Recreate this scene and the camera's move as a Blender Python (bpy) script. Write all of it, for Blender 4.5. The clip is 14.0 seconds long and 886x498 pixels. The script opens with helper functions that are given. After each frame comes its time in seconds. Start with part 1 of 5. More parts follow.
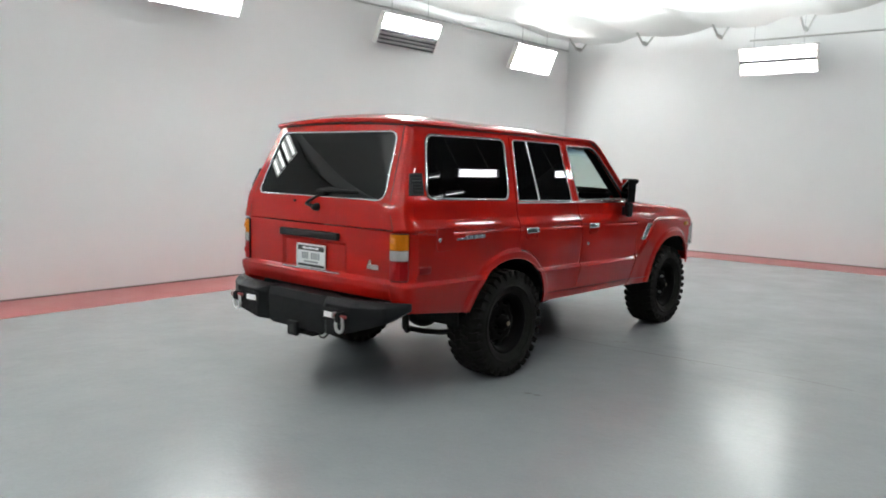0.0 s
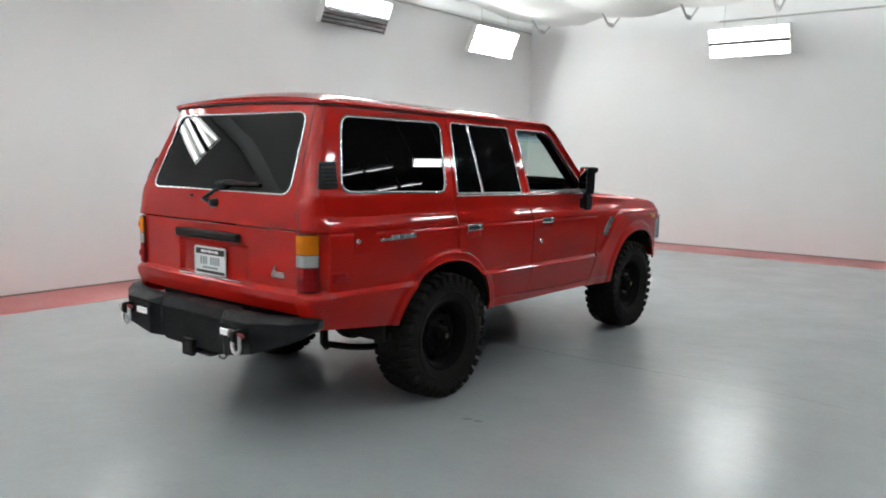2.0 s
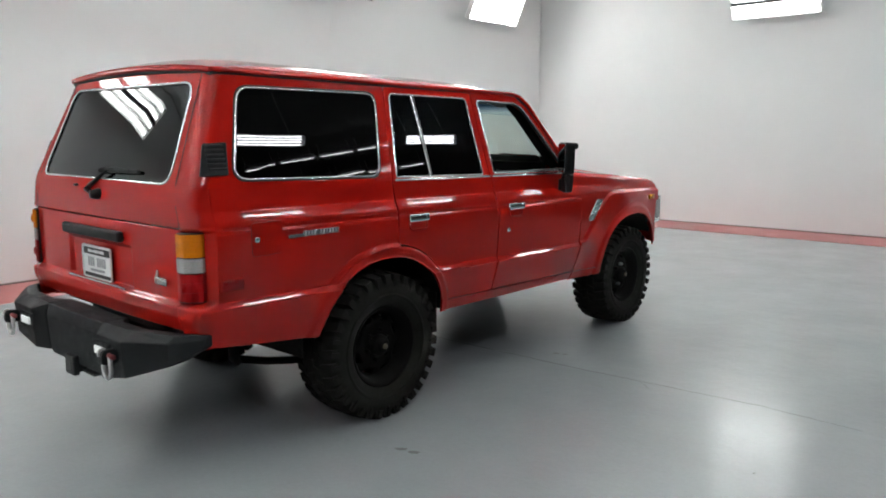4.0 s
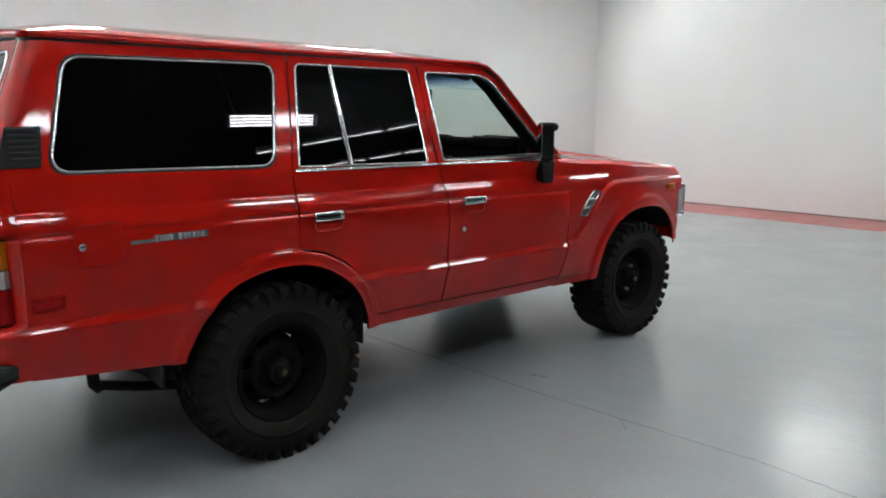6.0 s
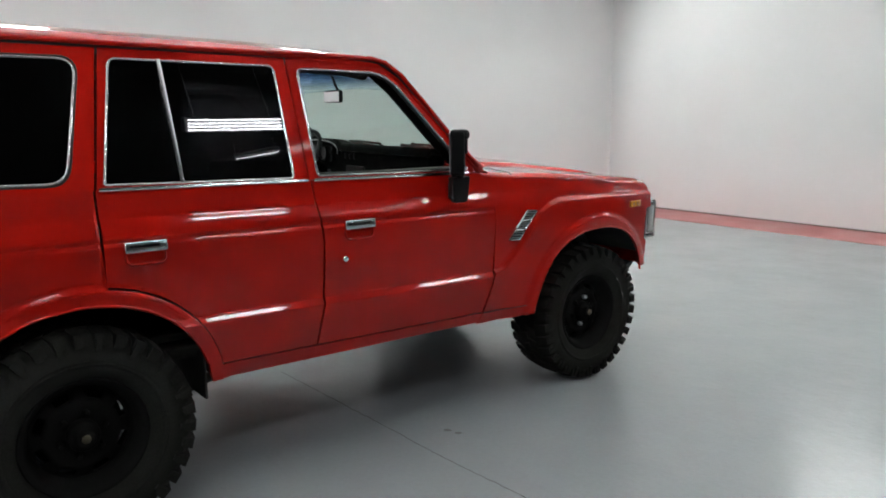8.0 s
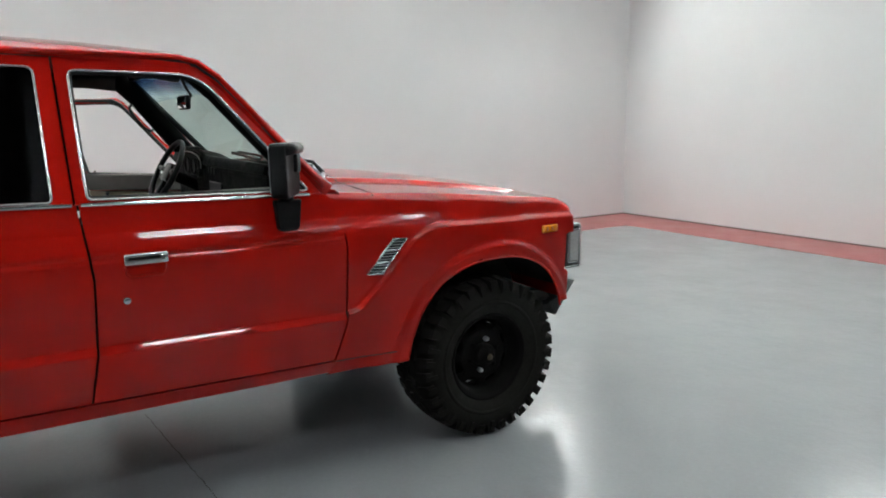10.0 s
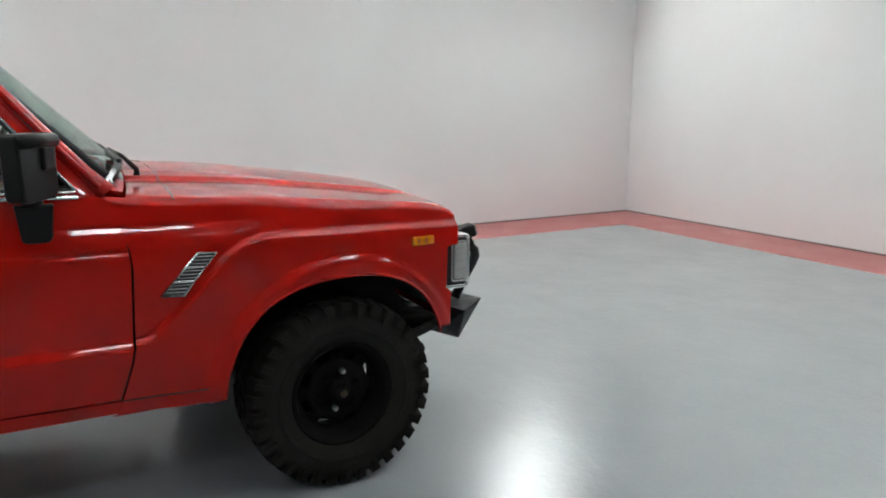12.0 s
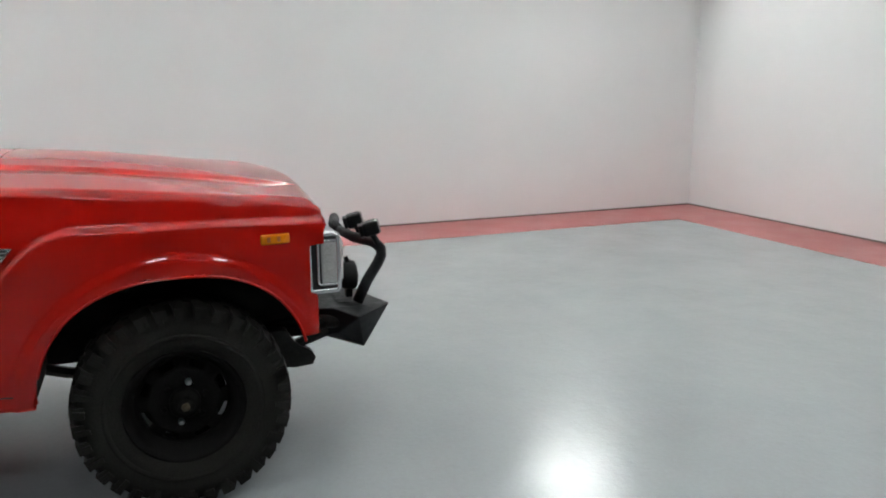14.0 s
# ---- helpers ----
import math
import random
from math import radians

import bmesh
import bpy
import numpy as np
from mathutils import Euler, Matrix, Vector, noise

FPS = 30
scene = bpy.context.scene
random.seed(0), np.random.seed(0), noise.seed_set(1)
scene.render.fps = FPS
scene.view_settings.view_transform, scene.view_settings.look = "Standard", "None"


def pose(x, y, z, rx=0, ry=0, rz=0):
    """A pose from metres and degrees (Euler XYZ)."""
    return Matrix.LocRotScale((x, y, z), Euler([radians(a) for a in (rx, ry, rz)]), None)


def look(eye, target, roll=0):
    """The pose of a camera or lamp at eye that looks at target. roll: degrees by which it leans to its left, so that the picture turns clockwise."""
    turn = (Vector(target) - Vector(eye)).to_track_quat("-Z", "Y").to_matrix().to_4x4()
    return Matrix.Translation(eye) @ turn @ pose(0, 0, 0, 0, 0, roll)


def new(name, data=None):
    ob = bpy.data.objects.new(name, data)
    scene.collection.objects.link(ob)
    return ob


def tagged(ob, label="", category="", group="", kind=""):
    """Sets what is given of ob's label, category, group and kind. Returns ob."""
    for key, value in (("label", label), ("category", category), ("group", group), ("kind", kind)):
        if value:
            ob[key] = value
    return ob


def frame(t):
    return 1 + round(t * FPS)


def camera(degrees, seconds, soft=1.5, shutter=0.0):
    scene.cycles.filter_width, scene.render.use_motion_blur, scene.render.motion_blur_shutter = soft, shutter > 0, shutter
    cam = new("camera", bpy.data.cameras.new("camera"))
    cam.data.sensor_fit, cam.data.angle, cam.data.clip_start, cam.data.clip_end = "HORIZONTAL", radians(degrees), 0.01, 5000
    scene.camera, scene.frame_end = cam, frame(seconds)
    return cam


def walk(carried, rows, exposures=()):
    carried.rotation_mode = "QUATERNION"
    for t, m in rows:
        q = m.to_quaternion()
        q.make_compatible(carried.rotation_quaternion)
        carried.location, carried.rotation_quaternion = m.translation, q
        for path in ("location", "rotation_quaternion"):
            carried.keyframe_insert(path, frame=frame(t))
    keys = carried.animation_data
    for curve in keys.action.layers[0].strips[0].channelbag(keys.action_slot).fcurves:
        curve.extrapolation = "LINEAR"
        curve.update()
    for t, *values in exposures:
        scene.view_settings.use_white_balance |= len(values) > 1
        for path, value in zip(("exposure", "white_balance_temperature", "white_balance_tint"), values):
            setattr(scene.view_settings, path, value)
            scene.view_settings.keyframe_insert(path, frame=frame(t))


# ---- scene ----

# ---- camera ----
cam = camera(60.42, 14.0, soft=1.9)
PATH = [  # seconds, eye, point looked at, roll
    (0, (4.101, -4.414, 1.531), (2.140, -2.168, 1.198), 1.30),
    (0.5, (3.939, -4.286, 1.559), (2.056, -1.978, 1.200), 1.30),
    (1, (3.864, -4.099, 1.544), (2.021, -1.759, 1.186), 1.17),
    (1.5, (3.871, -3.846, 1.555), (2.007, -1.525, 1.182), 1.13),
    (2, (3.813, -3.636, 1.513), (1.933, -1.327, 1.146), 0.91),
    (4.5, (3.719, -2.420, 1.522), (1.681, -0.275, 1.025), -0.35),
    (5, (3.769, -2.111, 1.511), (1.644, -0.056, 0.997), -0.58),
    (5.5, (3.768, -1.835, 1.499), (1.587, 0.159, 0.976), -0.65),
    (6, (3.728, -1.574, 1.524), (1.519, 0.381, 0.977), -0.36),
    (6.5, (3.748, -1.310, 1.528), (1.483, 0.579, 0.981), -0.49),
    (7, (3.738, -1.040, 1.521), (1.431, 0.801, 0.979), -0.44),
    (7.5, (3.691, -0.793, 1.532), (1.379, 1.039, 0.984), -0.21),
    (8, (3.662, -0.544, 1.526), (1.331, 1.267, 0.990), -0.35),
    (10.5, (3.664, 0.828, 1.545), (1.185, 2.434, 1.020), -0.37),
    (11, (3.561, 1.046, 1.514), (1.091, 2.667, 0.993), -0.33),
    (11.5, (3.506, 1.307, 1.513), (1.011, 2.883, 0.975), -0.02),
    (12, (3.537, 1.598, 1.541), (0.988, 3.074, 0.971), 0.36),
    (12.5, (3.539, 1.828, 1.501), (0.957, 3.254, 0.954), -0.09),
    (13, (3.527, 2.065, 1.509), (0.914, 3.423, 0.936), -0.09),
    (13.5, (3.549, 2.334, 1.497), (0.878, 3.568, 0.912), -0.40),
    (14, (3.591, 2.633, 1.509), (0.856, 3.703, 0.897), -0.25),
]
walk(cam, [(t, look(eye, target, roll)) for t, eye, target, roll in PATH], [(0, 0.18), (5, 0.17), (9, 0.13), (14, 0.12)])

# ---- world ----
# A closed hall lit by its own fluorescent fixtures and an added loft fill; the world outside is dark.
world = bpy.data.worlds.new("hall_surround")
world.use_nodes = True
world.node_tree.nodes["Background"].inputs[0].default_value = (0.5, 0.52, 0.55, 1)
world.node_tree.nodes["Background"].inputs[1].default_value = 0.02
scene.world = world
TUBE_STRENGTH = 55.0
LOFT_FILL_STRENGTH = 208.0
HUNG_STRENGTH = 52.0


# ---- materials ----
def material(name):
    m = bpy.data.materials.new(name)
    m.use_nodes = True
    nt = m.node_tree
    return m, nt, nt.nodes["Principled BSDF"]


def setv(bsdf, **kw):
    for key, value in kw.items():
        bsdf.inputs[key.replace("_", " ")].default_value = value


def noise_node(nt, scale, detail=3.0, rough=0.55, coords="Object"):
    tc = nt.nodes.new("ShaderNodeTexCoord")
    n = nt.nodes.new("ShaderNodeTexNoise")
    n.inputs["Scale"].default_value = scale
    n.inputs["Detail"].default_value = detail
    n.inputs["Roughness"].default_value = rough
    nt.links.new(tc.outputs[coords], n.inputs["Vector"])
    return n


def ramp(nt, src, stops):
    r = nt.nodes.new("ShaderNodeValToRGB")
    els = r.color_ramp.elements
    while len(els) < len(stops):
        els.new(0.5)
    for e, (pos, col) in zip(els, stops):
        e.position = pos
        e.color = (*col, 1) if len(col) == 3 else (col[0], col[0], col[0], 1)
    nt.links.new(src, r.inputs["Fac"])
    return r


def mix_col(nt, fac, a, b, mode="MIX"):
    m = nt.nodes.new("ShaderNodeMix")
    m.data_type = "RGBA"
    m.blend_type = mode
    fs, sa, sb = m.inputs[0], m.inputs[6], m.inputs[7]
    for sock, val in ((fs, fac), (sa, a), (sb, b)):
        if isinstance(val, (int, float)):
            sock.default_value = val
        elif isinstance(val, tuple):
            sock.default_value = (*val, 1)
        else:
            nt.links.new(val, sock)
    return m.outputs[2]


def bump(nt, bsdf, src, strength, dist=0.01):
    b = nt.nodes.new("ShaderNodeBump")
    b.inputs["Strength"].default_value = strength
    b.inputs["Distance"].default_value = dist
    nt.links.new(src, b.inputs["Height"])
    nt.links.new(b.outputs["Normal"], bsdf.inputs["Normal"])


def plain(name, col, rough, metal=0.0, grain=60.0, var=0.15, bumpy=0.0, coat=0.0, spec=None):
    """A surface with fine grain and broad, faint tone changes."""
    m, nt, b = material(name)
    setv(b, Roughness=rough, Metallic=metal)
    b.inputs["Coat Weight"].default_value = coat
    n1, n2 = noise_node(nt, grain), noise_node(nt, grain * 0.06, 4)
    lo = tuple(c * (1 - var) for c in col)
    hi = tuple(min(1.0, c * (1 + var)) for c in col)
    r1 = ramp(nt, n1.outputs["Fac"], [(0.3, lo), (0.7, hi)])
    r2 = ramp(nt, n2.outputs["Fac"], [(0.3, (1 - var * 0.5,)), (0.7, (1.0,))])
    nt.links.new(mix_col(nt, 1.0, r1.outputs["Color"], r2.outputs["Color"], "MULTIPLY"), b.inputs["Base Color"])
    rr = ramp(nt, n2.outputs["Fac"], [(0.3, (max(0.02, rough * 0.85),)), (0.7, (min(1, rough * 1.15),))])
    nt.links.new(rr.outputs["Color"], b.inputs["Roughness"])
    if rough > 0.7:
        b.inputs["Specular IOR Level"].default_value = 0.2
    if spec is not None:
        b.inputs["Specular IOR Level"].default_value = spec
    if bumpy:
        bump(nt, b, n1.outputs["Fac"], bumpy, 0.004)
    return m


def car_paint():
    m, nt, b = material("red_car_paint")
    n1, n2 = noise_node(nt, 900.0, 2), noise_node(nt, 3.0, 4)
    c1 = ramp(nt, n1.outputs["Fac"], [(0.35, (0.36, 0.0055, 0.0021)), (0.65, (0.412, 0.0068, 0.0028))])
    c2 = ramp(nt, n2.outputs["Fac"], [(0.35, (0.975,)), (0.65, (1.0,))])
    nt.links.new(mix_col(nt, 1.0, c1.outputs["Color"], c2.outputs["Color"], "MULTIPLY"), b.inputs["Base Color"])
    setv(b, Roughness=0.5)
    b.inputs["Specular IOR Level"].default_value = 0.03
    b.inputs["Coat Weight"].default_value = 0.8
    b.inputs["Coat Roughness"].default_value = 0.05
    return m


def glass(name, tint, rough=0.01, most=1.0):
    m = bpy.data.materials.new(name)
    m.use_nodes = True
    nt = m.node_tree
    nt.nodes.clear()
    out = nt.nodes.new("ShaderNodeOutputMaterial")
    mix = nt.nodes.new("ShaderNodeMixShader")
    lw = nt.nodes.new("ShaderNodeLayerWeight")
    lw.inputs["Blend"].default_value = 0.5
    pw = nt.nodes.new("ShaderNodeMath")
    pw.operation = "POWER"
    pw.inputs[1].default_value = 5.0
    nt.links.new(lw.outputs["Facing"], pw.inputs[0])
    fr = nt.nodes.new("ShaderNodeMapRange")
    fr.inputs["To Min"].default_value = 0.03
    fr.inputs["To Max"].default_value = most
    nt.links.new(pw.outputs[0], fr.inputs["Value"])
    tr = nt.nodes.new("ShaderNodeBsdfTransparent")
    tr.inputs["Color"].default_value = (*tint, 1)
    gl = nt.nodes.new("ShaderNodeBsdfGlossy")
    gl.inputs["Roughness"].default_value = rough
    gl.inputs["Color"].default_value = (1, 1, 1, 1)
    nt.links.new(fr.outputs[0], mix.inputs[0])
    nt.links.new(tr.outputs[0], mix.inputs[1])
    nt.links.new(gl.outputs[0], mix.inputs[2])
    nt.links.new(mix.outputs[0], out.inputs["Surface"])
    return m


def fade_band(m, low, high, clear, deep):
    """The dye in the glass thickens from its lower edge upward."""
    nt = m.node_tree
    tc, sp, mr = (nt.nodes.new("ShaderNode" + k) for k in ("TexCoord", "SeparateXYZ", "MapRange"))
    nt.links.new(tc.outputs["Object"], sp.inputs[0])
    nt.links.new(sp.outputs["Z"], mr.inputs["Value"])
    mr.inputs["From Min"].default_value, mr.inputs["From Max"].default_value = low, high
    cr = ramp(nt, mr.outputs[0], [(0.0, clear), (0.55, tuple(0.3 * a + 0.7 * b for a, b in zip(clear, deep))), (1.0, deep)])
    tr = next(n for n in nt.nodes if n.type == "BSDF_TRANSPARENT")
    nt.links.new(cr.outputs["Color"], tr.inputs["Color"])


def glow(name, col, strength):
    m, nt, b = material(name)
    setv(b, Roughness=0.4)
    b.inputs["Base Color"].default_value = (0.9, 0.9, 0.9, 1)
    b.inputs["Emission Color"].default_value = (*col, 1)
    b.inputs["Emission Strength"].default_value = strength
    return m


def floor_mat():
    m, nt, b = material("grey_epoxy_floor")
    fine, mid, big = noise_node(nt, 45.0, 5, 0.6), noise_node(nt, 1.7, 5, 0.6), noise_node(nt, 0.35, 3)
    c = ramp(nt, mid.outputs["Fac"], [(0.3, (0.318, 0.340, 0.353)), (0.7, (0.340, 0.361, 0.373))])
    f = ramp(nt, fine.outputs["Fac"], [(0.3, (0.95,)), (0.7, (1.0,))])
    col = mix_col(nt, 1.0, c.outputs["Color"], f.outputs["Color"], "MULTIPLY")
    nt.links.new(col, b.inputs["Base Color"])
    r = ramp(nt, mid.outputs["Fac"], [(0.3, (0.185,)), (0.7, (0.255,))])
    nt.links.new(r.outputs["Color"], b.inputs["Roughness"])
    b.inputs["Specular IOR Level"].default_value = 0.5
    bump(nt, b, noise_node(nt, 5.0, 5, 0.62).outputs["Fac"], 0.6, 0.009)
    return m


def wall_mat(name, lo, hi):
    m, nt, b = material(name)
    fine, big = noise_node(nt, 140.0, 3), noise_node(nt, 0.8, 4)
    c = ramp(nt, big.outputs["Fac"], [(0.3, lo), (0.7, hi)])
    nt.links.new(c.outputs["Color"], b.inputs["Base Color"])
    setv(b, Roughness=0.5)
    bump(nt, b, fine.outputs["Fac"], 0.06, 0.003)
    return m


PAINT = car_paint()
CHROME = plain("chrome", (0.74, 0.75, 0.76), 0.14, 1.0, 30, 0.04)
STEEL = plain("galvanised_steel", (0.6, 0.6, 0.6), 0.35, 1.0, 80, 0.12)
BLACK_PLASTIC = plain("black_plastic", (0.0075, 0.0075, 0.008), 0.45, 0, 300, 0.2, 0.15, spec=0.2)
BLACK_STEEL = plain("black_textured_steel", (0.012, 0.0123, 0.0135), 0.55, 0, 420, 0.3, 0.35, spec=0.18)
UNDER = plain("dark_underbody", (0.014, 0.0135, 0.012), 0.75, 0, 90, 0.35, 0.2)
RUBBER = plain("tyre_rubber", (0.0145, 0.014, 0.0118), 0.85, 0, 160, 0.3, 0.25)
RIM_BLACK = plain("satin_black_rim", (0.0085, 0.0083, 0.0078), 0.7, 0.0, 120, 0.2, spec=0.05)
SEAL = plain("black_rubber_seal", (0.012, 0.012, 0.012), 0.6, 0, 200, 0.2)
AMBER = plain("amber_lens", (0.66, 0.19, 0.006), 0.25, 0, 200, 0.15, 0.1, 0.3, spec=0.2)
RED_LENS = plain("red_lens", (0.3, 0.005, 0.007), 0.3, 0, 200, 0.2, 0.1, 0.2, spec=0.1)
CLEAR_LENS = plain("clear_ribbed_lens", (0.5, 0.5, 0.49), 0.15, 0.2, 220, 0.2, 0.3, 0.8)
WHITE_PLASTIC = plain("white_enamel", (0.8, 0.8, 0.78), 0.3, 0, 200, 0.04)
PLATE_WHITE = plain("plate_white", (0.88, 0.89, 0.9), 0.35, 0, 200, 0.05)
INK = plain("black_ink", (0.015, 0.015, 0.016), 0.5, 0, 200, 0.1)
GREY_INK = plain("grey_ink", (0.35, 0.37, 0.4), 0.5, 0, 200, 0.1)
DASH = plain("dark_dash_vinyl", (0.0055, 0.0053, 0.005), 0.6, 0, 400, 0.2, 0.2, spec=0.05)
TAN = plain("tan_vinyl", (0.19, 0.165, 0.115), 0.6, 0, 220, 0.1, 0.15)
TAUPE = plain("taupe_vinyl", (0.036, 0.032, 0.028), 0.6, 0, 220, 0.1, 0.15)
CLOTH = plain("grey_seat_cloth", (0.12, 0.115, 0.11), 0.9, 0, 350, 0.2, 0.3)
HEADLINER = plain("dark_headliner", (0.07, 0.065, 0.06), 0.9, 0, 350, 0.15, 0.2)
GLASS_TINT = glass("dark_tinted_glass", (0.03, 0.03, 0.032))
GLASS_DOOR = glass("tinted_door_glass", (0.09, 0.09, 0.095))
GLASS_REAR = glass("tinted_rear_glass", (0.02, 0.02, 0.021), 0.015)
GLASS_SCREEN = glass("windscreen_glass", (0.78, 0.86, 0.83), most=0.4)
GLASS_BAND = glass("blue_shade_band", (0.06, 0.16, 0.3), most=0.4)
fade_band(GLASS_BAND, 1.645, 1.745, (0.72, 0.83, 0.84), (0.035, 0.13, 0.27))
MIRROR = plain("mirror_silver", (0.85, 0.85, 0.86), 0.03, 1.0, 20, 0.02)
FLOOR = floor_mat()
RED_FLOOR = plain("red_floor_paint", (0.43, 0.135, 0.13), 0.38, 0, 40, 0.07, 0.04)
WALL = wall_mat("white_wall_paint", (0.85, 0.858, 0.858), (0.885, 0.89, 0.89))
CEIL = wall_mat("ceiling_deck_paint", (0.55, 0.55, 0.54), (0.62, 0.62, 0.6))
FABRIC = wall_mat("white_fabric", (0.8, 0.8, 0.79), (0.86, 0.86, 0.85))
_nt = FABRIC.node_tree
_tl = _nt.nodes.new("ShaderNodeBsdfTranslucent")
_tl.inputs["Color"].default_value = (0.85, 0.85, 0.84, 1)
_mx = _nt.nodes.new("ShaderNodeMixShader")
_mx.inputs[0].default_value = 0.5
_nt.links.new(_nt.nodes["Principled BSDF"].outputs[0], _mx.inputs[1])
_nt.links.new(_tl.outputs[0], _mx.inputs[2])
_nt.links.new(_mx.outputs[0], _nt.nodes["Material Output"].inputs["Surface"])
# dark copy of the wall colour: the unseen side's lack of light
SHADE_WALL = wall_mat("hall_wall_shade", (0.085, 0.085, 0.088), (0.105, 0.105, 0.105))
JOIST = plain("painted_joist_steel", (0.55, 0.55, 0.54), 0.5, 0.0, 60, 0.1)
TUBE = glow("lit_fluorescent_tube", (0.955, 1.0, 0.985), TUBE_STRENGTH)
TUBE_HUNG = glow("lit_hung_tube", (0.95, 0.96, 1.0), HUNG_STRENGTH)
TUBE_FRONT = glow("lit_end_wall_tube", (0.955, 1.0, 0.985), TUBE_STRENGTH * 0.33)
LOFT_FILL = glow("added_loft_fill", (0.938, 1.0, 0.995), LOFT_FILL_STRENGTH)
TUBE_BACK = glow("lit_back_wall_tube", (0.95, 0.97, 1.0), 26.0)
TUBE_STRIP = glow("lit_strip_tube", (0.96, 0.98, 1.0), 30.0)
REFLECTOR = plain("white_reflector", (0.85, 0.85, 0.84), 0.3, 0, 60, 0.03)
LED = glow("lit_led_lens", (1, 1, 0.97), 0.15)


# ---- mesh helpers ----
def lerp(a, b, t):
    return a + (b - a) * t


def mesh_ob(name, verts, faces, mat, parent=None, smooth=False, label="", solid=0.0):
    me = bpy.data.meshes.new(name)
    me.from_pydata([tuple(v) for v in verts], [], faces)
    me.validate()
    me.materials.append(mat)
    if smooth:
        me.polygons.foreach_set("use_smooth", [True] * len(me.polygons))
    ob = new(name, me)
    if parent is not None:
        ob.parent = parent
    if label:
        tagged(ob, label)
    if solid:
        mod = ob.modifiers.new("thickness", "SOLIDIFY")
        mod.thickness, mod.offset = solid, -1.0
        cut = ob.modifiers.new("crisp_edges", "EDGE_SPLIT")
        cut.split_angle = math.radians(70)
    return ob


def part(name, bm, mat, parent, label="", smooth=False):
    me = bpy.data.meshes.new(name)
    bm.to_mesh(me)
    bm.free()
    me.materials.append(mat)
    if smooth:
        me.polygons.foreach_set("use_smooth", [True] * len(me.polygons))
    ob = new(name, me)
    if parent is not None:
        ob.parent = parent
    if label:
        tagged(ob, label)
    return ob


def empty(name, m=None):
    ob = new(name)
    ob.empty_display_size = 0.1
    if m is not None:
        ob.matrix_basis = m
    return ob


def bm_box(size, centre=(0, 0, 0), bevel=0.0, m=None, bm=None, seg=2):
    own = bmesh.new()
    bmesh.ops.create_cube(own, size=1.0)
    for v in own.verts:
        v.co = Vector((v.co.x * size[0], v.co.y * size[1], v.co.z * size[2]))
    if bevel:
        bmesh.ops.bevel(own, geom=list(own.edges), offset=bevel, segments=seg, affect="EDGES", profile=0.5)
    mat = Matrix.Translation(centre) @ (m or Matrix())
    bmesh.ops.transform(own, matrix=mat, verts=own.verts)
    if bm is None:
        return own
    return join_bm(bm, own)


def join_bm(bm, other):
    me = bpy.data.meshes.new("tmp")
    other.to_mesh(me)
    other.free()
    bm.from_mesh(me)
    bpy.data.meshes.remove(me)
    return bm


def bm_tube(path, r, n=10, closed=False, bm=None, caps=True):
    """A round bar along points; r may be a list."""
    bm = bm or bmesh.new()
    pts = [Vector(p) for p in path]
    rs = r if isinstance(r, (list, tuple)) else [r] * len(pts)
    rings = []
    prev = None
    for i, p in enumerate(pts):
        a = pts[i - 1] if (i > 0 or closed) else p
        b = pts[(i + 1) % len(pts)] if (i < len(pts) - 1 or closed) else p
        d = (b - a).normalized()
        if prev is None:
            ref = Vector((0, 0, 1)) if abs(d.z) < 0.9 else Vector((1, 0, 0))
            s = d.cross(ref).normalized()
        else:
            s = (prev - d * prev.dot(d)).normalized()
        prev = s
        w = d.cross(s)
        rings.append([bm.verts.new(p + (s * math.cos(2 * math.pi * k / n) + w * math.sin(2 * math.pi * k / n)) * rs[i]) for k in range(n)])
    m = len(rings)
    for i in range(m if closed else m - 1):
        A, B = rings[i], rings[(i + 1) % m]
        for k in range(n):
            bm.faces.new((A[k], A[(k + 1) % n], B[(k + 1) % n], B[k]))
    if caps and not closed:
        bm.faces.new(rings[0][::-1])
        bm.faces.new(rings[-1])
    bmesh.ops.recalc_face_normals(bm, faces=bm.faces)
    return bm


def bm_lathe(profile, n=48, axis="x", bm=None, start=0.0, skip=None):
    """Turns (along, radius) pairs round an axis."""
    bm = bm or bmesh.new()
    rings = []
    for a, r in profile:
        ring = []
        for k in range(n):
            t = 2 * math.pi * k / n + start
            c, s = r * math.cos(t), r * math.sin(t)
            co = (a, c, s) if axis == "x" else ((c, a, s) if axis == "y" else (c, s, a))
            ring.append(bm.verts.new(co))
        rings.append(ring)
    for i in range(len(rings) - 1):
        for k in range(n):
            if skip and skip(i, k):
                continue
            q = (rings[i][k], rings[i][(k + 1) % n], rings[i + 1][(k + 1) % n], rings[i + 1][k])
            try:
                bm.faces.new(q)
            except ValueError:
                pass
    bmesh.ops.remove_doubles(bm, verts=bm.verts, dist=1e-5)
    bmesh.ops.recalc_face_normals(bm, faces=bm.faces)
    return bm


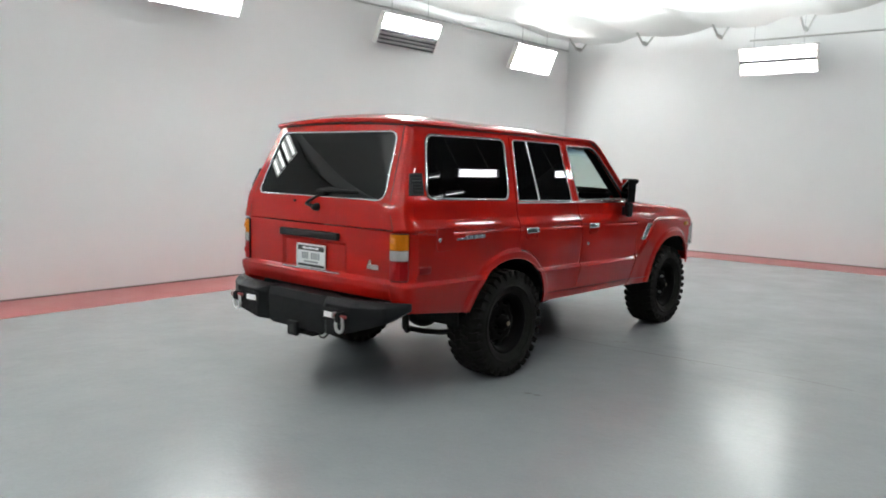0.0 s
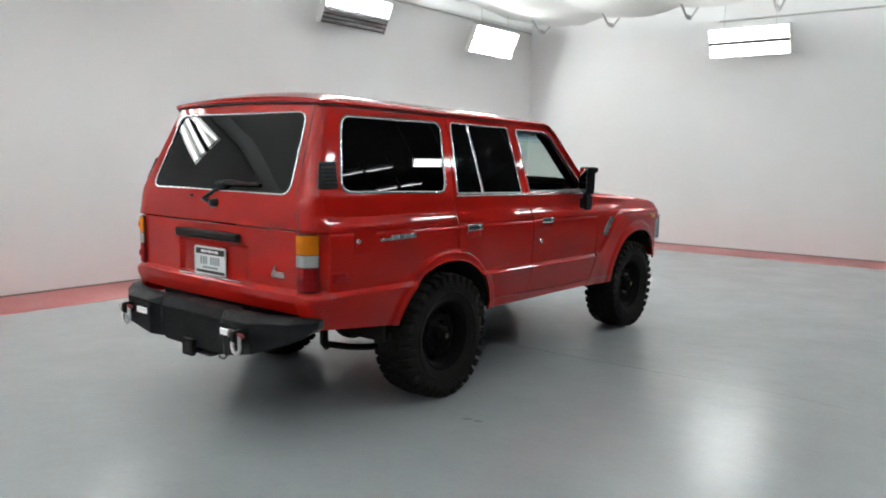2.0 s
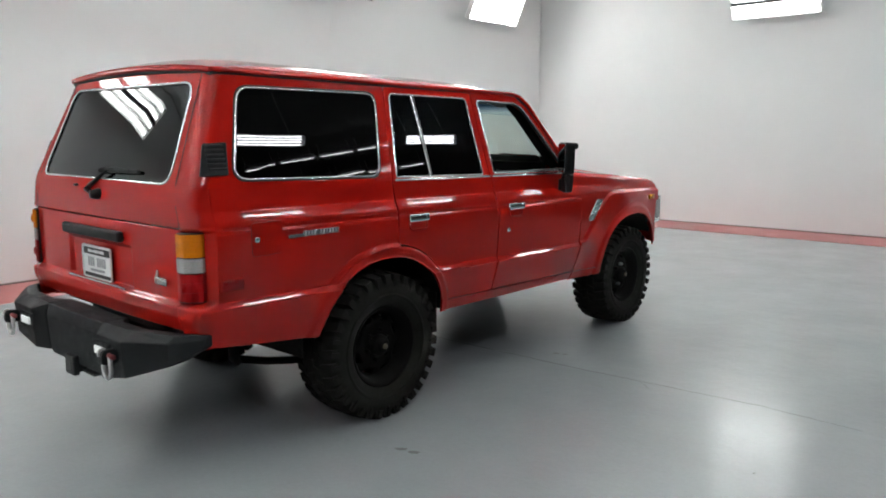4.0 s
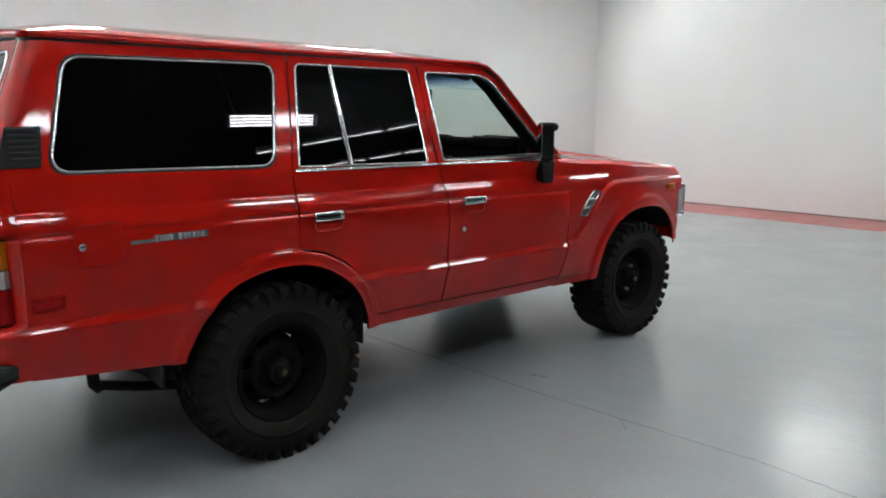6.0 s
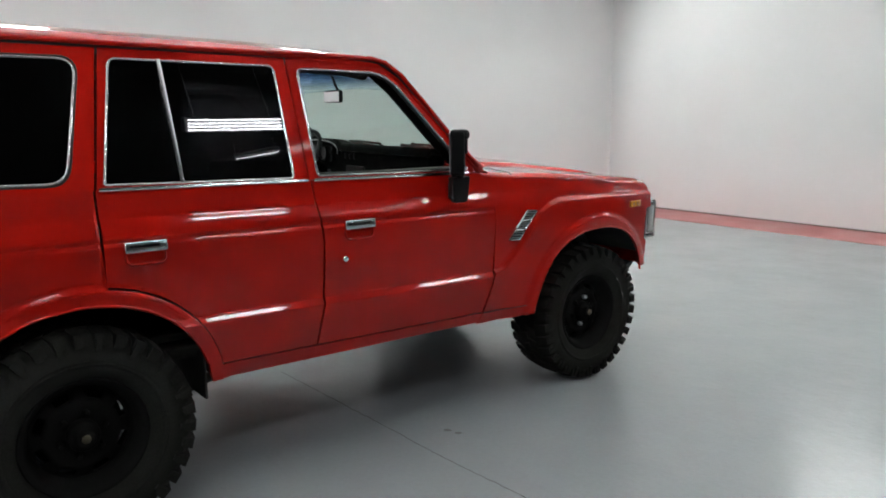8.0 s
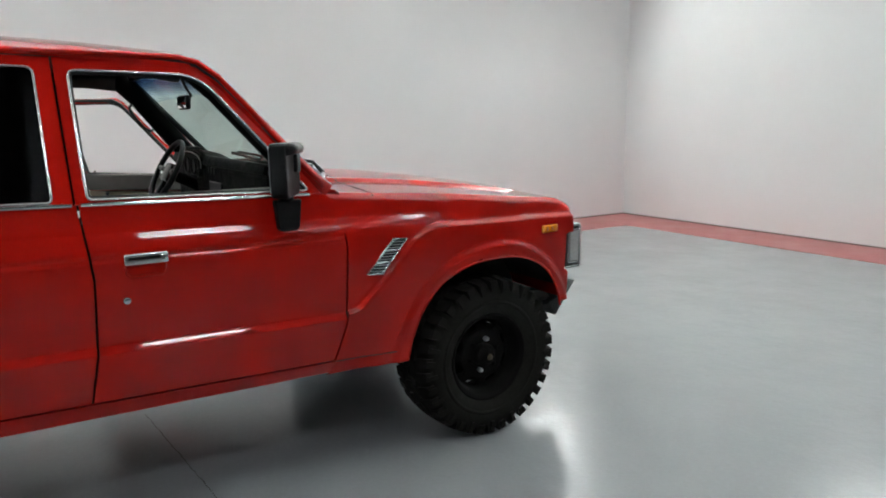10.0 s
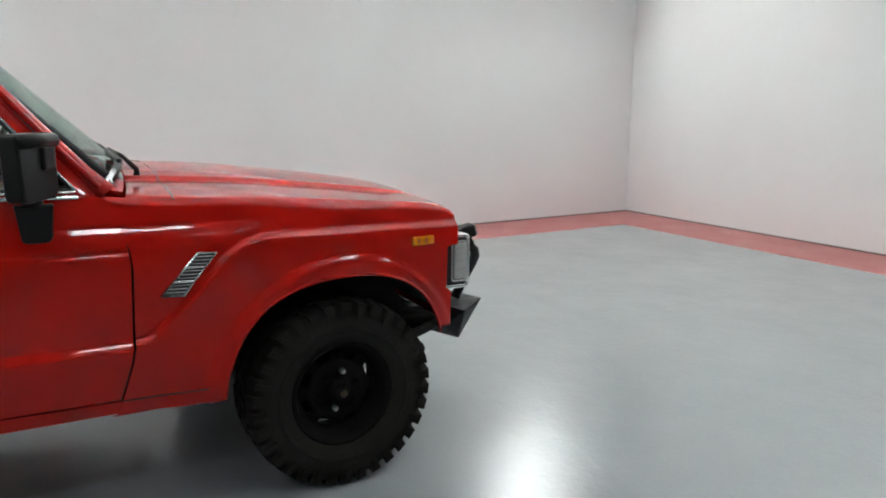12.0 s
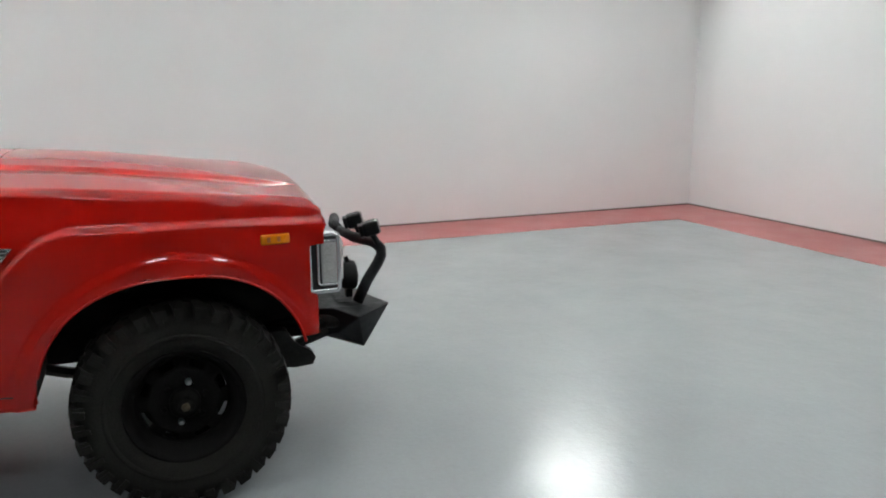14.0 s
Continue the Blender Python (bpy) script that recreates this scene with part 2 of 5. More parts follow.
def bm_prism(poly, depth, m=None, bevel=0.0, bm=None):
    """A flat outline (x, y) given thickness along z, from 0 to depth."""
    own = bmesh.new()
    lo = [own.verts.new((x, y, 0)) for x, y in poly]
    hi = [own.verts.new((x, y, depth)) for x, y in poly]
    own.faces.new(lo[::-1])
    own.faces.new(hi)
    n = len(poly)
    for i in range(n):
        own.faces.new((lo[i], lo[(i + 1) % n], hi[(i + 1) % n], hi[i]))
    bmesh.ops.recalc_face_normals(own, faces=own.faces)
    if bevel:
        bmesh.ops.bevel(own, geom=list(own.edges), offset=bevel, segments=2, affect="EDGES", profile=0.5)
    if m is not None:
        bmesh.ops.transform(own, matrix=m, verts=own.verts)
    return own if bm is None else join_bm(bm, own)


# ---- the hall ----
# Local frame: its far corner is the origin, x runs along the front wall, y is minus the distance from it.
ROOM = pose(-4.610, 9.372, 0, 0, 0, 0.73)
WIDE, LONG, HIGH = 16.5, 18.0, 4.75
BRIGHT = 8.2  # the white-lined bay ends here; beyond, the hall's dimness is put into its wall colour


def setting(name, bm, mat, label):
    ob = part(name, bm, mat, None)
    ob.matrix_basis = ROOM
    return tagged(ob, label, name.split("_")[0], kind="structure")


setting("floor", bm_box((WIDE + 0.6, LONG + 0.6, 0.2), (WIDE / 2, -LONG / 2, -0.1)), FLOOR, "glossy grey epoxy-coated concrete floor with faint scuffs")
setting("wall_left", bm_box((0.25, LONG + 0.5, HIGH), (-0.125, -LONG / 2, HIGH / 2)), WALL, "plain white-painted long wall")
setting("wall_front", bm_box((BRIGHT + 0.6, 0.25, HIGH), ((BRIGHT + 0.6) / 2, 0.125, HIGH / 2)), WALL, "plain white-painted end wall")
setting("wall_front_side", bm_box((WIDE - BRIGHT - 0.6, 0.25, HIGH), ((WIDE + BRIGHT + 0.6) / 2, 0.125, HIGH / 2)), SHADE_WALL, "unseen part of the end wall, coloured dark as if unlit")
setting("wall_right", bm_box((0.25, LONG + 0.5, HIGH), (WIDE + 0.125, -LONG / 2, HIGH / 2)), SHADE_WALL, "unseen far wall of the hall, coloured dark as if unlit")
setting("wall_back", bm_box((BRIGHT, 0.25, HIGH), (BRIGHT / 2, -LONG - 0.125, HIGH / 2)), WALL, "plain white-painted end wall")
setting("wall_back_side", bm_box((WIDE - BRIGHT, 0.25, HIGH), ((WIDE + BRIGHT) / 2, -LONG - 0.125, HIGH / 2)), SHADE_WALL, "unseen part of the end wall, coloured dark as if unlit")
setting("ceiling", bm_box((BRIGHT + 0.25, LONG + 0.5, 0.2), ((BRIGHT - 0.25) / 2, -LONG / 2, HIGH + 0.1)), CEIL, "pale roof deck above the steel joists")
setting("ceiling_side", bm_box((WIDE - BRIGHT + 0.25, LONG + 0.5, 0.2), ((WIDE + BRIGHT + 0.25) / 2, -LONG / 2, HIGH + 0.1)), SHADE_WALL, "unseen roof deck over the side of the hall, coloured dark as if unlit")

# red border painted on the floor along the walls
BAND = 0.896
bm = bmesh.new()
outer = [(0.004, -0.004), (WIDE - 0.004, -0.004), (WIDE - 0.004, -LONG + 0.004), (0.004, -LONG + 0.004)]
inner = [(BAND, -BAND), (WIDE - BAND, -BAND), (WIDE - BAND, -LONG + BAND), (BAND, -LONG + BAND)]
for i in range(4):
    j = (i + 1) % 4
    quad = [(*outer[i], 0), (*outer[j], 0), (*inner[j], 0), (*inner[i], 0)]
    lo = [bm.verts.new((x, y, 0.0005)) for x, y, z in quad]
    hi = [bm.verts.new((x, y, 0.004)) for x, y, z in quad]
    bm.faces.new(hi)
    for k in range(4):
        bm.faces.new((lo[k], lo[(k + 1) % 4], hi[(k + 1) % 4], hi[k]))
bmesh.ops.remove_doubles(bm, verts=bm.verts, dist=1e-4)
bmesh.ops.recalc_face_normals(bm, faces=bm.faces)
setting("floor_border", bm, RED_FLOOR, "dusty red border painted on the floor along the walls")

# thin dark joint and sealant bead at the foot of the walls
bm = bm_box((0.012, LONG, 0.016), (0.006, -LONG / 2, 0.012))
bm_box((WIDE, 0.012, 0.016), (WIDE / 2, -0.006, 0.012), bm=bm)
setting("baseboard", bm, plain("grey_joint", (0.2, 0.17, 0.16), 0.7), "thin grey joint between wall and floor border")

# draped white fabric under the joists; its front edge draws back from the wall
NX, NY = 60, 110
FX0, FX1, FY0 = 0.28, BRIGHT - 0.3, -LONG + 0.7
verts, faces = [], []
for i in range(NX + 1):
    for j in range(NY + 1):
        x = FX0 + (FX1 - FX0) * i / NX
        front = -0.2 - 0.06 * x - 0.022 * x * x + 0.07 * math.sin(x * 4.4 + 1)
        y = FY0 + (front - FY0) * j / NY
        bay = abs(math.sin(math.pi * (x - 0.3) / 1.42))
        bay2 = abs(math.sin(math.pi * y / 2.4))
        z = 4.07 - 0.09 * bay - 0.04 * bay2 + 0.02 * noise.noise(Vector((x * 1.7, y * 1.7, 0))) + 0.006 * noise.noise(Vector((x * 9, y * 6, 7)))
        near = (front - y)
        if near < 0.22:
            z -= 0.05 * (1 - near / 0.22) * (0.8 + noise.noise(Vector((x * 3.5, 1, 4))))
        xx = x + (0.08 * math.sin(y * 1.7) if i in (0, NX) else 0)
        verts.append((xx, y, z))
for i in range(NX):
    for j in range(NY):
        a = i * (NY + 1) + j
        faces.append((a, a + 1, a + NY + 2, a + NY + 1))
ob = mesh_ob("ceiling_fabric", verts, faces, FABRIC, None, True)
ob.matrix_basis = ROOM
tagged(ob, "white fabric draped in sagging bays under the joists", "fabric", kind="structure")


# open-web steel joists, running away from the front wall
def joist(x, long_one=True):
    th = empty("roof_joist", ROOM @ pose(x, 0, 0))
    tagged(th, "pale painted open-web steel roof joist", "joist", "roof joists", "structure")
    part("top_chord", bm_box((0.07, LONG - 0.02, 0.05), (0, -LONG / 2, HIGH - 0.03)), JOIST, th)
    part("bottom_chord", bm_box((0.06, LONG - 1.6, 0.045), (0, -LONG / 2 - 0.5, 4.2)), JOIST, th)
    bm = bmesh.new()
    y, k = -1.0, 0
    while y > -LONG + 1:
        a, b = (4.7, 4.2) if k % 2 else (4.2, 4.7)
        bm_tube([(0, y, a), (0, y - 0.42, b)], 0.014, 6, bm=bm)
        y -= 0.42
        k += 1
    part("web_bars", bm, JOIST, th)
    bm = bm_tube([(0, -0.02, 4.14), (0, -0.42, 3.83), (0, -0.62, 3.83), (0, -1.15, 4.2)], 0.018, 8)
    part("end_strut", bm, JOIST, th)
    part("gusset", bm_box((0.03, 0.16, 0.07), (0, -0.52, 3.835), 0.004), JOIST, th)
    return th


for x in (0.55, 1.95, 3.35, 4.75, 6.2, 7.65):
    joist(x)

# thin conduits along the tops of the walls
bm = bm_tube([(0.03, -0.05, 3.9), (0.03, -LONG + 0.1, 3.9)], 0.014, 8)
ob = part("conduit", bm, JOIST, None)
ob.matrix_basis = ROOM
tagged(ob, "thin grey electrical conduit fixed along the wall top", "conduit")
bm = bm_tube([(3.7, -0.03, 3.80), (8.6, -0.03, 3.80)], 0.016, 8)
ob = part("conduit", bm, JOIST, None)
ob.matrix_basis = ROOM
tagged(ob, "thin grey electrical conduit fixed along the end wall", "conduit")


# ---- fluorescent fixtures ----
DARK_TRAY = plain("grey_tray", (0.12, 0.12, 0.13), 0.5, 0, 60, 0.1)


def fixture(place, turn, tilt, lit=(1, 1, 1, 1), label="", wide=0.46, up=0.0, group="wall fixtures", tube=None, bare=False, long=1.26, divided=False):
    """A four-tube fixture; its face looks along local -y, tilted down. up: length of its two hanging wires."""
    base = ROOM @ pose(*place, 0, 0, turn)
    th = empty("fluorescent_light", base @ pose(0, 0, 0, tilt, 0, 0))
    tagged(th, label or "white fluorescent fixture hung near the wall, lit", "light fixture", group)
    bm = bm_box((long, 0.03, wide), (0, 0.05, 0), 0.004)
    for s in (-1, 1):
        bm_box((0.02, 0.09, wide), (s * long / 2, 0.01, 0), 0.004, bm=bm)
        bm_box((long, 0.06, 0.015), (0, 0.02, s * wide / 2), 0.004, bm=bm)
    if not bare:
        bm_box((long - 0.02, 0.05, 0.02), (0, 0.0, 0), 0.003, bm=bm)
    part("housing", bm, DARK_TRAY if bare else WHITE_PLASTIC, th)
    bm = bmesh.new()
    step = wide / 4
    for i in range(4):
        zc = (i - 1.5) * step
        for s in (-1, 1):
            vs = [bm.verts.new(c) for c in ((-0.61, 0.03, zc), (0.61, 0.03, zc), (0.61, -0.02, zc + s * step / 2), (-0.61, -0.02, zc + s * step / 2))]
            bm.faces.new(vs if s > 0 else vs[::-1])
    if divided:
        part("divider", bm_box((long - 0.03, 0.03, 0.055), (0, -0.04, 0), 0.004), DARK_TRAY, th)
    if bare:
        bm.free()
    else:
        part("reflector", bm, REFLECTOR, th)
    for i in range(4):
        zc = (1.5 - i) * step
        part("tube", bm_tube([(0.04 - long / 2, -0.005, zc), (long / 2 - 0.04, -0.005, zc)], 0.0085 if bare else 0.019, 10), (tube or TUBE) if lit[i] else WHITE_PLASTIC, th, "" if lit[i] else "unlit tube", True)
        if not lit[i]:
            for dz in (-0.03, 0.03):
                part("louvre", bm_box((1.2, 0.05, 0.012), (0, -0.03, zc + dz)), DARK_TRAY, th)
    inv = (pose(0, 0, 0, tilt, 0, 0)).inverted()
    for s in (-1, 1):
        a = Vector((s * 0.4, 0.06, wide / 2 - 0.03)) if tilt < 60 else Vector((s * 0.4, 0.06, 0))
        b = a + inv.to_3x3() @ Vector((0, 0, up))
        part("hanger", bm_tube([a, b], 0.005, 6), STEEL, th)
    return th


LAMP_Z = 3.48
for y in (-1.95, -5.30, -8.90, -11.45, -16.2):
    half = abs(y + 5.3) < 0.1
    fixture((0.45, y, LAMP_Z - (0.17 if y == -11.45 else 0)), 90, 24, (1, 1, 0, 0) if half else (1, 1, 1, 1), "white fluorescent fixture with its lower tubes unlit" if half else "", up=0.7 if y == -11.45 else 0.5, divided=y == -11.45, tube=TUBE_FRONT if y == -11.45 else None)
for x in (4.31, 7.5):
    fixture((x, -0.4, 3.385), 0, 20, up=1.2, tube=TUBE_FRONT, divided=True)
for x in (5.6,):
    fixture((x, -LONG + 0.45, LAMP_Z), 180, 28, up=1.2, tube=TUBE_BACK, bare=True, wide=0.4)
# a row of fixtures facing down, above the right-hand side of the car
for wy in (-5.93, -3.08, -0.22, 2.63, 5.47, 8.30):
    at = ROOM.inverted() @ Vector((4.50, wy, 3.98))
    fixture(tuple(at), -90.73, 38, label="white fluorescent fixture hung tilted under the joists, lit", up=0.75, group="hung fixtures", tube=TUBE_HUNG, bare=True, wide=0.128, long=1.08)


# rows of strip lights under the roof of the dim side, and added fill strips above the fabric, which glows with their
# light
def strip(x, y, turn, long, tube=None, group="hall strip lights"):
    th = empty("strip_light", pose(x, y, 4.55, 0, 0, turn))
    tagged(th, "long bare fluorescent strip light, lit; those above the fabric are added fill", "strip light", group)
    part("body", bm_box((long, 0.07, 0.05), (0, 0, 0.03), 0.006), DARK_TRAY, th)
    part("tube", bm_tube([(0.02 - long / 2, 0, -0.015), (long / 2 - 0.02, 0, -0.015)], 0.014 if tube else 0.007, 8), tube or TUBE_STRIP, th, "", True)
    for s in (-1, 1):
        part("hanger", bm_tube([(s * 0.25, 0, 0.05), (s * 0.25, 0, 0.2)], 0.005, 6), STEEL, th)


for x0, y0, x1, y1, count in ((6.10, 3.25, 5.44, 5.75, 4), (6.50, 4.65, 6.05, 7.1, 4)):
    turn = math.degrees(math.atan2(y1 - y0, x1 - x0))
    step = math.hypot(x1 - x0, y1 - y0) / count
    for k in range(count):
        t = (k + 0.5) / count
        strip(x0 + (x1 - x0) * t, y0 + (y1 - y0) * t, turn, step - 0.07)


# unseen fill lights added above the fabric to brighten the whole bay
for lx in (2.3, 3.85, 5.4, 6.95):
    for ly in (-3.0, -5.2, -7.7, -10.4, -13.3, -16.2):
        at = ROOM @ Vector((lx, ly, 0))
        strip(at.x, at.y, 90.73, 1.25, LOFT_FILL, "loft strip lights")


# hairline crack across the floor, with a short branch, and a few dark scuffs
def crack(name, pts, width, label):
    rnd = random.Random(5)
    line = []
    for (x0, y0), (x1, y1) in zip(pts, pts[1:]):
        k = max(2, int(math.hypot(x1 - x0, y1 - y0) / 0.03))
        for i in range(k):
            line.append((lerp(x0, x1, i / k), lerp(y0, y1, i / k) + rnd.uniform(-0.0035, 0.0035)))
    line.append(pts[-1])
    verts, faces = [], []
    for x, y in line:
        w = width * rnd.uniform(0.5, 1.2)
        verts += [(x, y - w / 2, 0.0004), (x, y - w / 2, 0.0012), (x, y + w / 2, 0.0012), (x, y + w / 2, 0.0004)]
    for i in range(len(line) - 1):
        for k in range(3):
            faces.append((4 * i + k, 4 * i + k + 1, 4 * i + k + 5, 4 * i + k + 4))
    ob = mesh_ob(name, verts, faces, plain("crack_filler", (0.09, 0.09, 0.09), 0.8), None)
    return tagged(ob, label, "crack", kind="structure")


crack("floor_crack", [(-0.36, 1.35), (0.3, 1.378), (1.2, 1.408), (1.64, 1.443), (1.9, 1.464), (2.33, 1.50), (2.86, 1.475)], 0.0035, "hairline crack running across the coated floor")
crack("floor_crack", [(1.735, 1.36), (1.675, 1.405), (1.64, 1.443)], 0.003, "short branch of the hairline floor crack")


def scuff(x, y, w, l, turn):
    rnd = random.Random(int(x * 100) + 7)
    n = 14
    poly = []
    for k in range(n):
        a = 2 * math.pi * k / n
        r = rnd.uniform(0.6, 1.1)
        poly.append((w / 2 * r * math.cos(a), l / 2 * r * math.sin(a)))
    ob = part("floor_scuff", bm_prism(poly, 0.0008, pose(x, y, 0.0004, 0, 0, turn)), plain("scuff_rubber", (0.14, 0.145, 0.14), 0.7), None)
    tagged(ob, "small dark rubber scuff on the floor", "scuff", "floor scuffs")


for x, y, w, l, turn in ((0.927, 1.605, 0.05, 0.03, 30), (0.983, 1.622, 0.045, 0.028, 50), (1.249, -0.244, 0.075, 0.034, 40), (1.323, -0.23, 0.07, 0.03, 30), (2.62, 0.62, 0.014, 0.012, 0)):
    scuff(x, y, w, l, turn)


# ---- the car: its shape ----
# y runs forward from the rear axle, x to its right-hand side, z up from the floor.
RAKE = 0.017  # the body drops this much per metre towards the front
SIDE = [(0.36, 0.77), (0.47, 0.825), (0.52, 0.8485), (0.55, 0.859), (0.60, 0.870), (0.65, 0.879), (0.70, 0.8873), (0.715, 0.8902), (0.727, 0.8928), (0.735, 0.8944), (0.740, 0.8951), (0.744, 0.8942), (0.748, 0.8922), (0.753, 0.8895), (0.758, 0.88675), (0.763, 0.88395), (0.767, 0.88165), (0.770, 0.8806),
        (0.776, 0.8803), (0.79, 0.8808), (0.86, 0.8858), (0.98, 0.8910), (1.055, 0.8915), (1.066, 0.8905), (1.073, 0.8875), (1.078, 0.8855), (1.083, 0.8862), (1.090, 0.8885), (1.098, 0.8880), (1.107, 0.8857), (1.117, 0.8824),
        (1.127, 0.87845), (1.137, 0.87435), (1.147, 0.8701), (1.157, 0.8657), (1.162, 0.8637), (1.17, 0.8614), (1.20, 0.8553), (1.24, 0.8494), (1.268, 0.844)]


def curve(xs, ys):
    """A smooth line through places that never overshoots them."""
    xs, ys = np.array(xs, float), np.array(ys, float)
    h, d = np.diff(xs), np.diff(ys) / np.diff(xs)
    m = np.zeros(len(xs))
    for i in range(1, len(xs) - 1):
        if d[i - 1] * d[i] > 0:
            w1, w2 = 2 * h[i] + h[i - 1], h[i] + 2 * h[i - 1]
            m[i] = (w1 + w2) / (w1 / d[i - 1] + w2 / d[i])
    m[0], m[-1] = d[0], d[-1]

    def at(x):
        x = min(max(x, xs[0]), xs[-1])
        i = min(int(np.searchsorted(xs, x, side="right")) - 1, len(h) - 1)
        t = (x - xs[i]) / h[i]
        return float(ys[i] * (1 + 2 * t) * (1 - t) ** 2 + h[i] * m[i] * t * (1 - t) ** 2 + ys[i + 1] * t * t * (3 - 2 * t) + h[i] * m[i + 1] * t * t * (t - 1))

    return at


def smooth01(t):
    t = min(1.0, max(0.0, t))
    return t * t * (3 - 2 * t)


def arch(y, c, a, top, low=0.42, p=2.15):
    u = abs(y - c) / a
    return low if u >= 1 else low + (top - low) * (1 - u ** p) ** (1 / p)


def rear_arch(y):
    return arch(y, 0.03, 0.458, 0.866)


def rear_door_cut(y):
    return arch(y, 0.03, 0.512, 0.925)


def front_arch(y):
    return arch(y, 2.70, 0.468, 0.885, p=2.4)


def arch_distance(y, z, c, a, top, low=0.42):
    """How far outside the arch a place lies, roughly in metres."""
    dy, dz = (y - c) / a, max(0.0, z - low) / (top - low)
    return (math.hypot(dy, dz) - 1) * 0.46


flank_curve = curve([a for a, b in SIDE], [b for a, b in SIDE])


def flank_line(z):
    """Half width at a height: pressed panels below the waist, a flat lean above it."""
    return flank_curve(z) if z < 1.268 else 0.844 - 0.313 * (z - 1.268)


def side_x(y, z):
    zl = z + RAKE * y
    x = flank_line(zl)
    if y < -0.6:
        x -= 0.008 * ((-0.6 - y) / 0.5) ** 2
    d = arch_distance(y, z, 0.03, 0.458, 0.866)
    if y < 1.2 and z < 1.05:
        x += 0.016 * (1 - smooth01((d - 0.045) / 0.035)) + 0.004 * smooth01((0.03 - d) / 0.03)
    return x


FLARE = [(1.75, 0.748), (1.955, 0.742), (1.990, 0.755), (2.125, 0.885), (2.25, 1.015), (2.305, 1.052), (2.38, 1.072), (2.93, 1.06), (3.30, 1.045)]


def flare_inside(y, z):
    """Signed distance inside the raised part of the front wing (below and ahead of its edge line)."""
    best, sign = 9.0, 1.0
    for (y0, z0), (y1, z1) in zip(FLARE, FLARE[1:]):
        dy, dz = y1 - y0, z1 - z0
        t = min(1, max(0, ((y - y0) * dy + (z - z0) * dz) / (dy * dy + dz * dz)))
        d = math.hypot(y - y0 - t * dy, z - z0 - t * dz)
        if d < best:
            best = d
            sign = 1.0 if dy * (z - z0) - dz * (y - y0) < 0 else -1.0
    return best * sign


WING_TOP = curve([1.80, 1.85, 1.95, 2.05, 2.14, 2.43, 2.7, 2.9, 3.05, 3.12, 3.175, 3.205, 3.225, 3.245, 3.27], [1.240, 1.235, 1.219, 1.209, 1.203, 1.184, 1.160, 1.140, 1.126, 1.118, 1.109, 1.099, 1.084, 1.064, 1.030])


def wing_top(y):
    return WING_TOP(y)


# the wing's section above and behind its raised part, and the plainer one ahead of it
WING_UP = [(0.98, 0.8895), (1.05, 0.8895), (1.08, 0.8886), (1.092, 0.8872), (1.107, 0.8836), (1.117, 0.8803), (1.127, 0.87635), (1.137, 0.87225), (1.147, 0.8680), (1.157, 0.8636), (1.162, 0.8616), (1.17, 0.8592), (1.2, 0.8520), (1.24, 0.843), (1.35, 0.82)]
wing_rear = curve(*zip(*([(0.36, 0.755), (0.47, 0.8095), (0.52, 0.833), (0.55, 0.8435), (0.60, 0.8545), (0.65, 0.8635), (0.70, 0.8715), (0.744, 0.8785), (0.77, 0.8825), (0.86, 0.8858)] + WING_UP)))
wing_ahead = curve(*zip(*([(0.36, 0.800), (0.47, 0.838), (0.55, 0.856), (0.65, 0.8685), (0.75, 0.8770), (0.85, 0.8835)] + WING_UP)))

wing_front = curve(*zip(*[(0.36, 0.800), (0.47, 0.838), (0.55, 0.856), (0.65, 0.8685), (0.75, 0.8770), (0.85, 0.8835), (0.98, 0.8893), (1.05, 0.8888), (1.09, 0.8858), (1.12, 0.8785), (1.15, 0.8690), (1.17, 0.8622), (1.2, 0.8520), (1.24, 0.839), (1.35, 0.81)]))


def wing_x(y, z):
    zl = z + RAKE * y
    x = lerp(lerp(wing_rear(zl), wing_ahead(zl), smooth01((y - 1.99) / 0.12)), wing_front(zl), smooth01((y - 2.30) / 0.20))
    x += 0.018 * smooth01((flare_inside(y, z) + 0.006) / 0.024) - 0.002
    d = arch_distance(y, z, 2.70, 0.468, 0.885)
    x += 0.014 * (1 - smooth01((d - 0.05) / 0.04))
    if y > 2.45:
        x -= 0.062 * ((y - 2.45) / 0.75) ** 1.7
    top = wing_top(y)
    dz = top - z
    if dz < 0.016:
        x -= 0.008 * (1 - max(0, dz) / 0.016) ** 2
    return x


TAIL = -1.080


def rear_y(z, x=0.0):
    """The tail, seen from behind: upright below the waist, leaning forward above, bowed slightly."""
    y = TAIL
    if 1.19 <= z < 1.31:
        y += 0.42 * 0.5 * (z - 1.19) ** 2 / 0.12
    elif z >= 1.31:
        y += 0.42 * (z - 1.25)
    return y + 0.02 * (abs(x) / 0.8) ** 3


def low_bulge(z):
    """The swelling along the foot of the tail."""
    return 0.03 * smooth01((0.80 - z) / 0.03) - 0.02 * smooth01((0.74 - z) / 0.08)


def orient(verts, faces, out):
    """Turns the faces so that they look along out on average."""
    total = Vector()
    for f in faces:
        a, b, c = (Vector(verts[i]) for i in f[:3])
        total += (b - a).cross(c - a)
    return faces if total.dot(Vector(out)) > 0 else [tuple(reversed(f)) for f in faces]


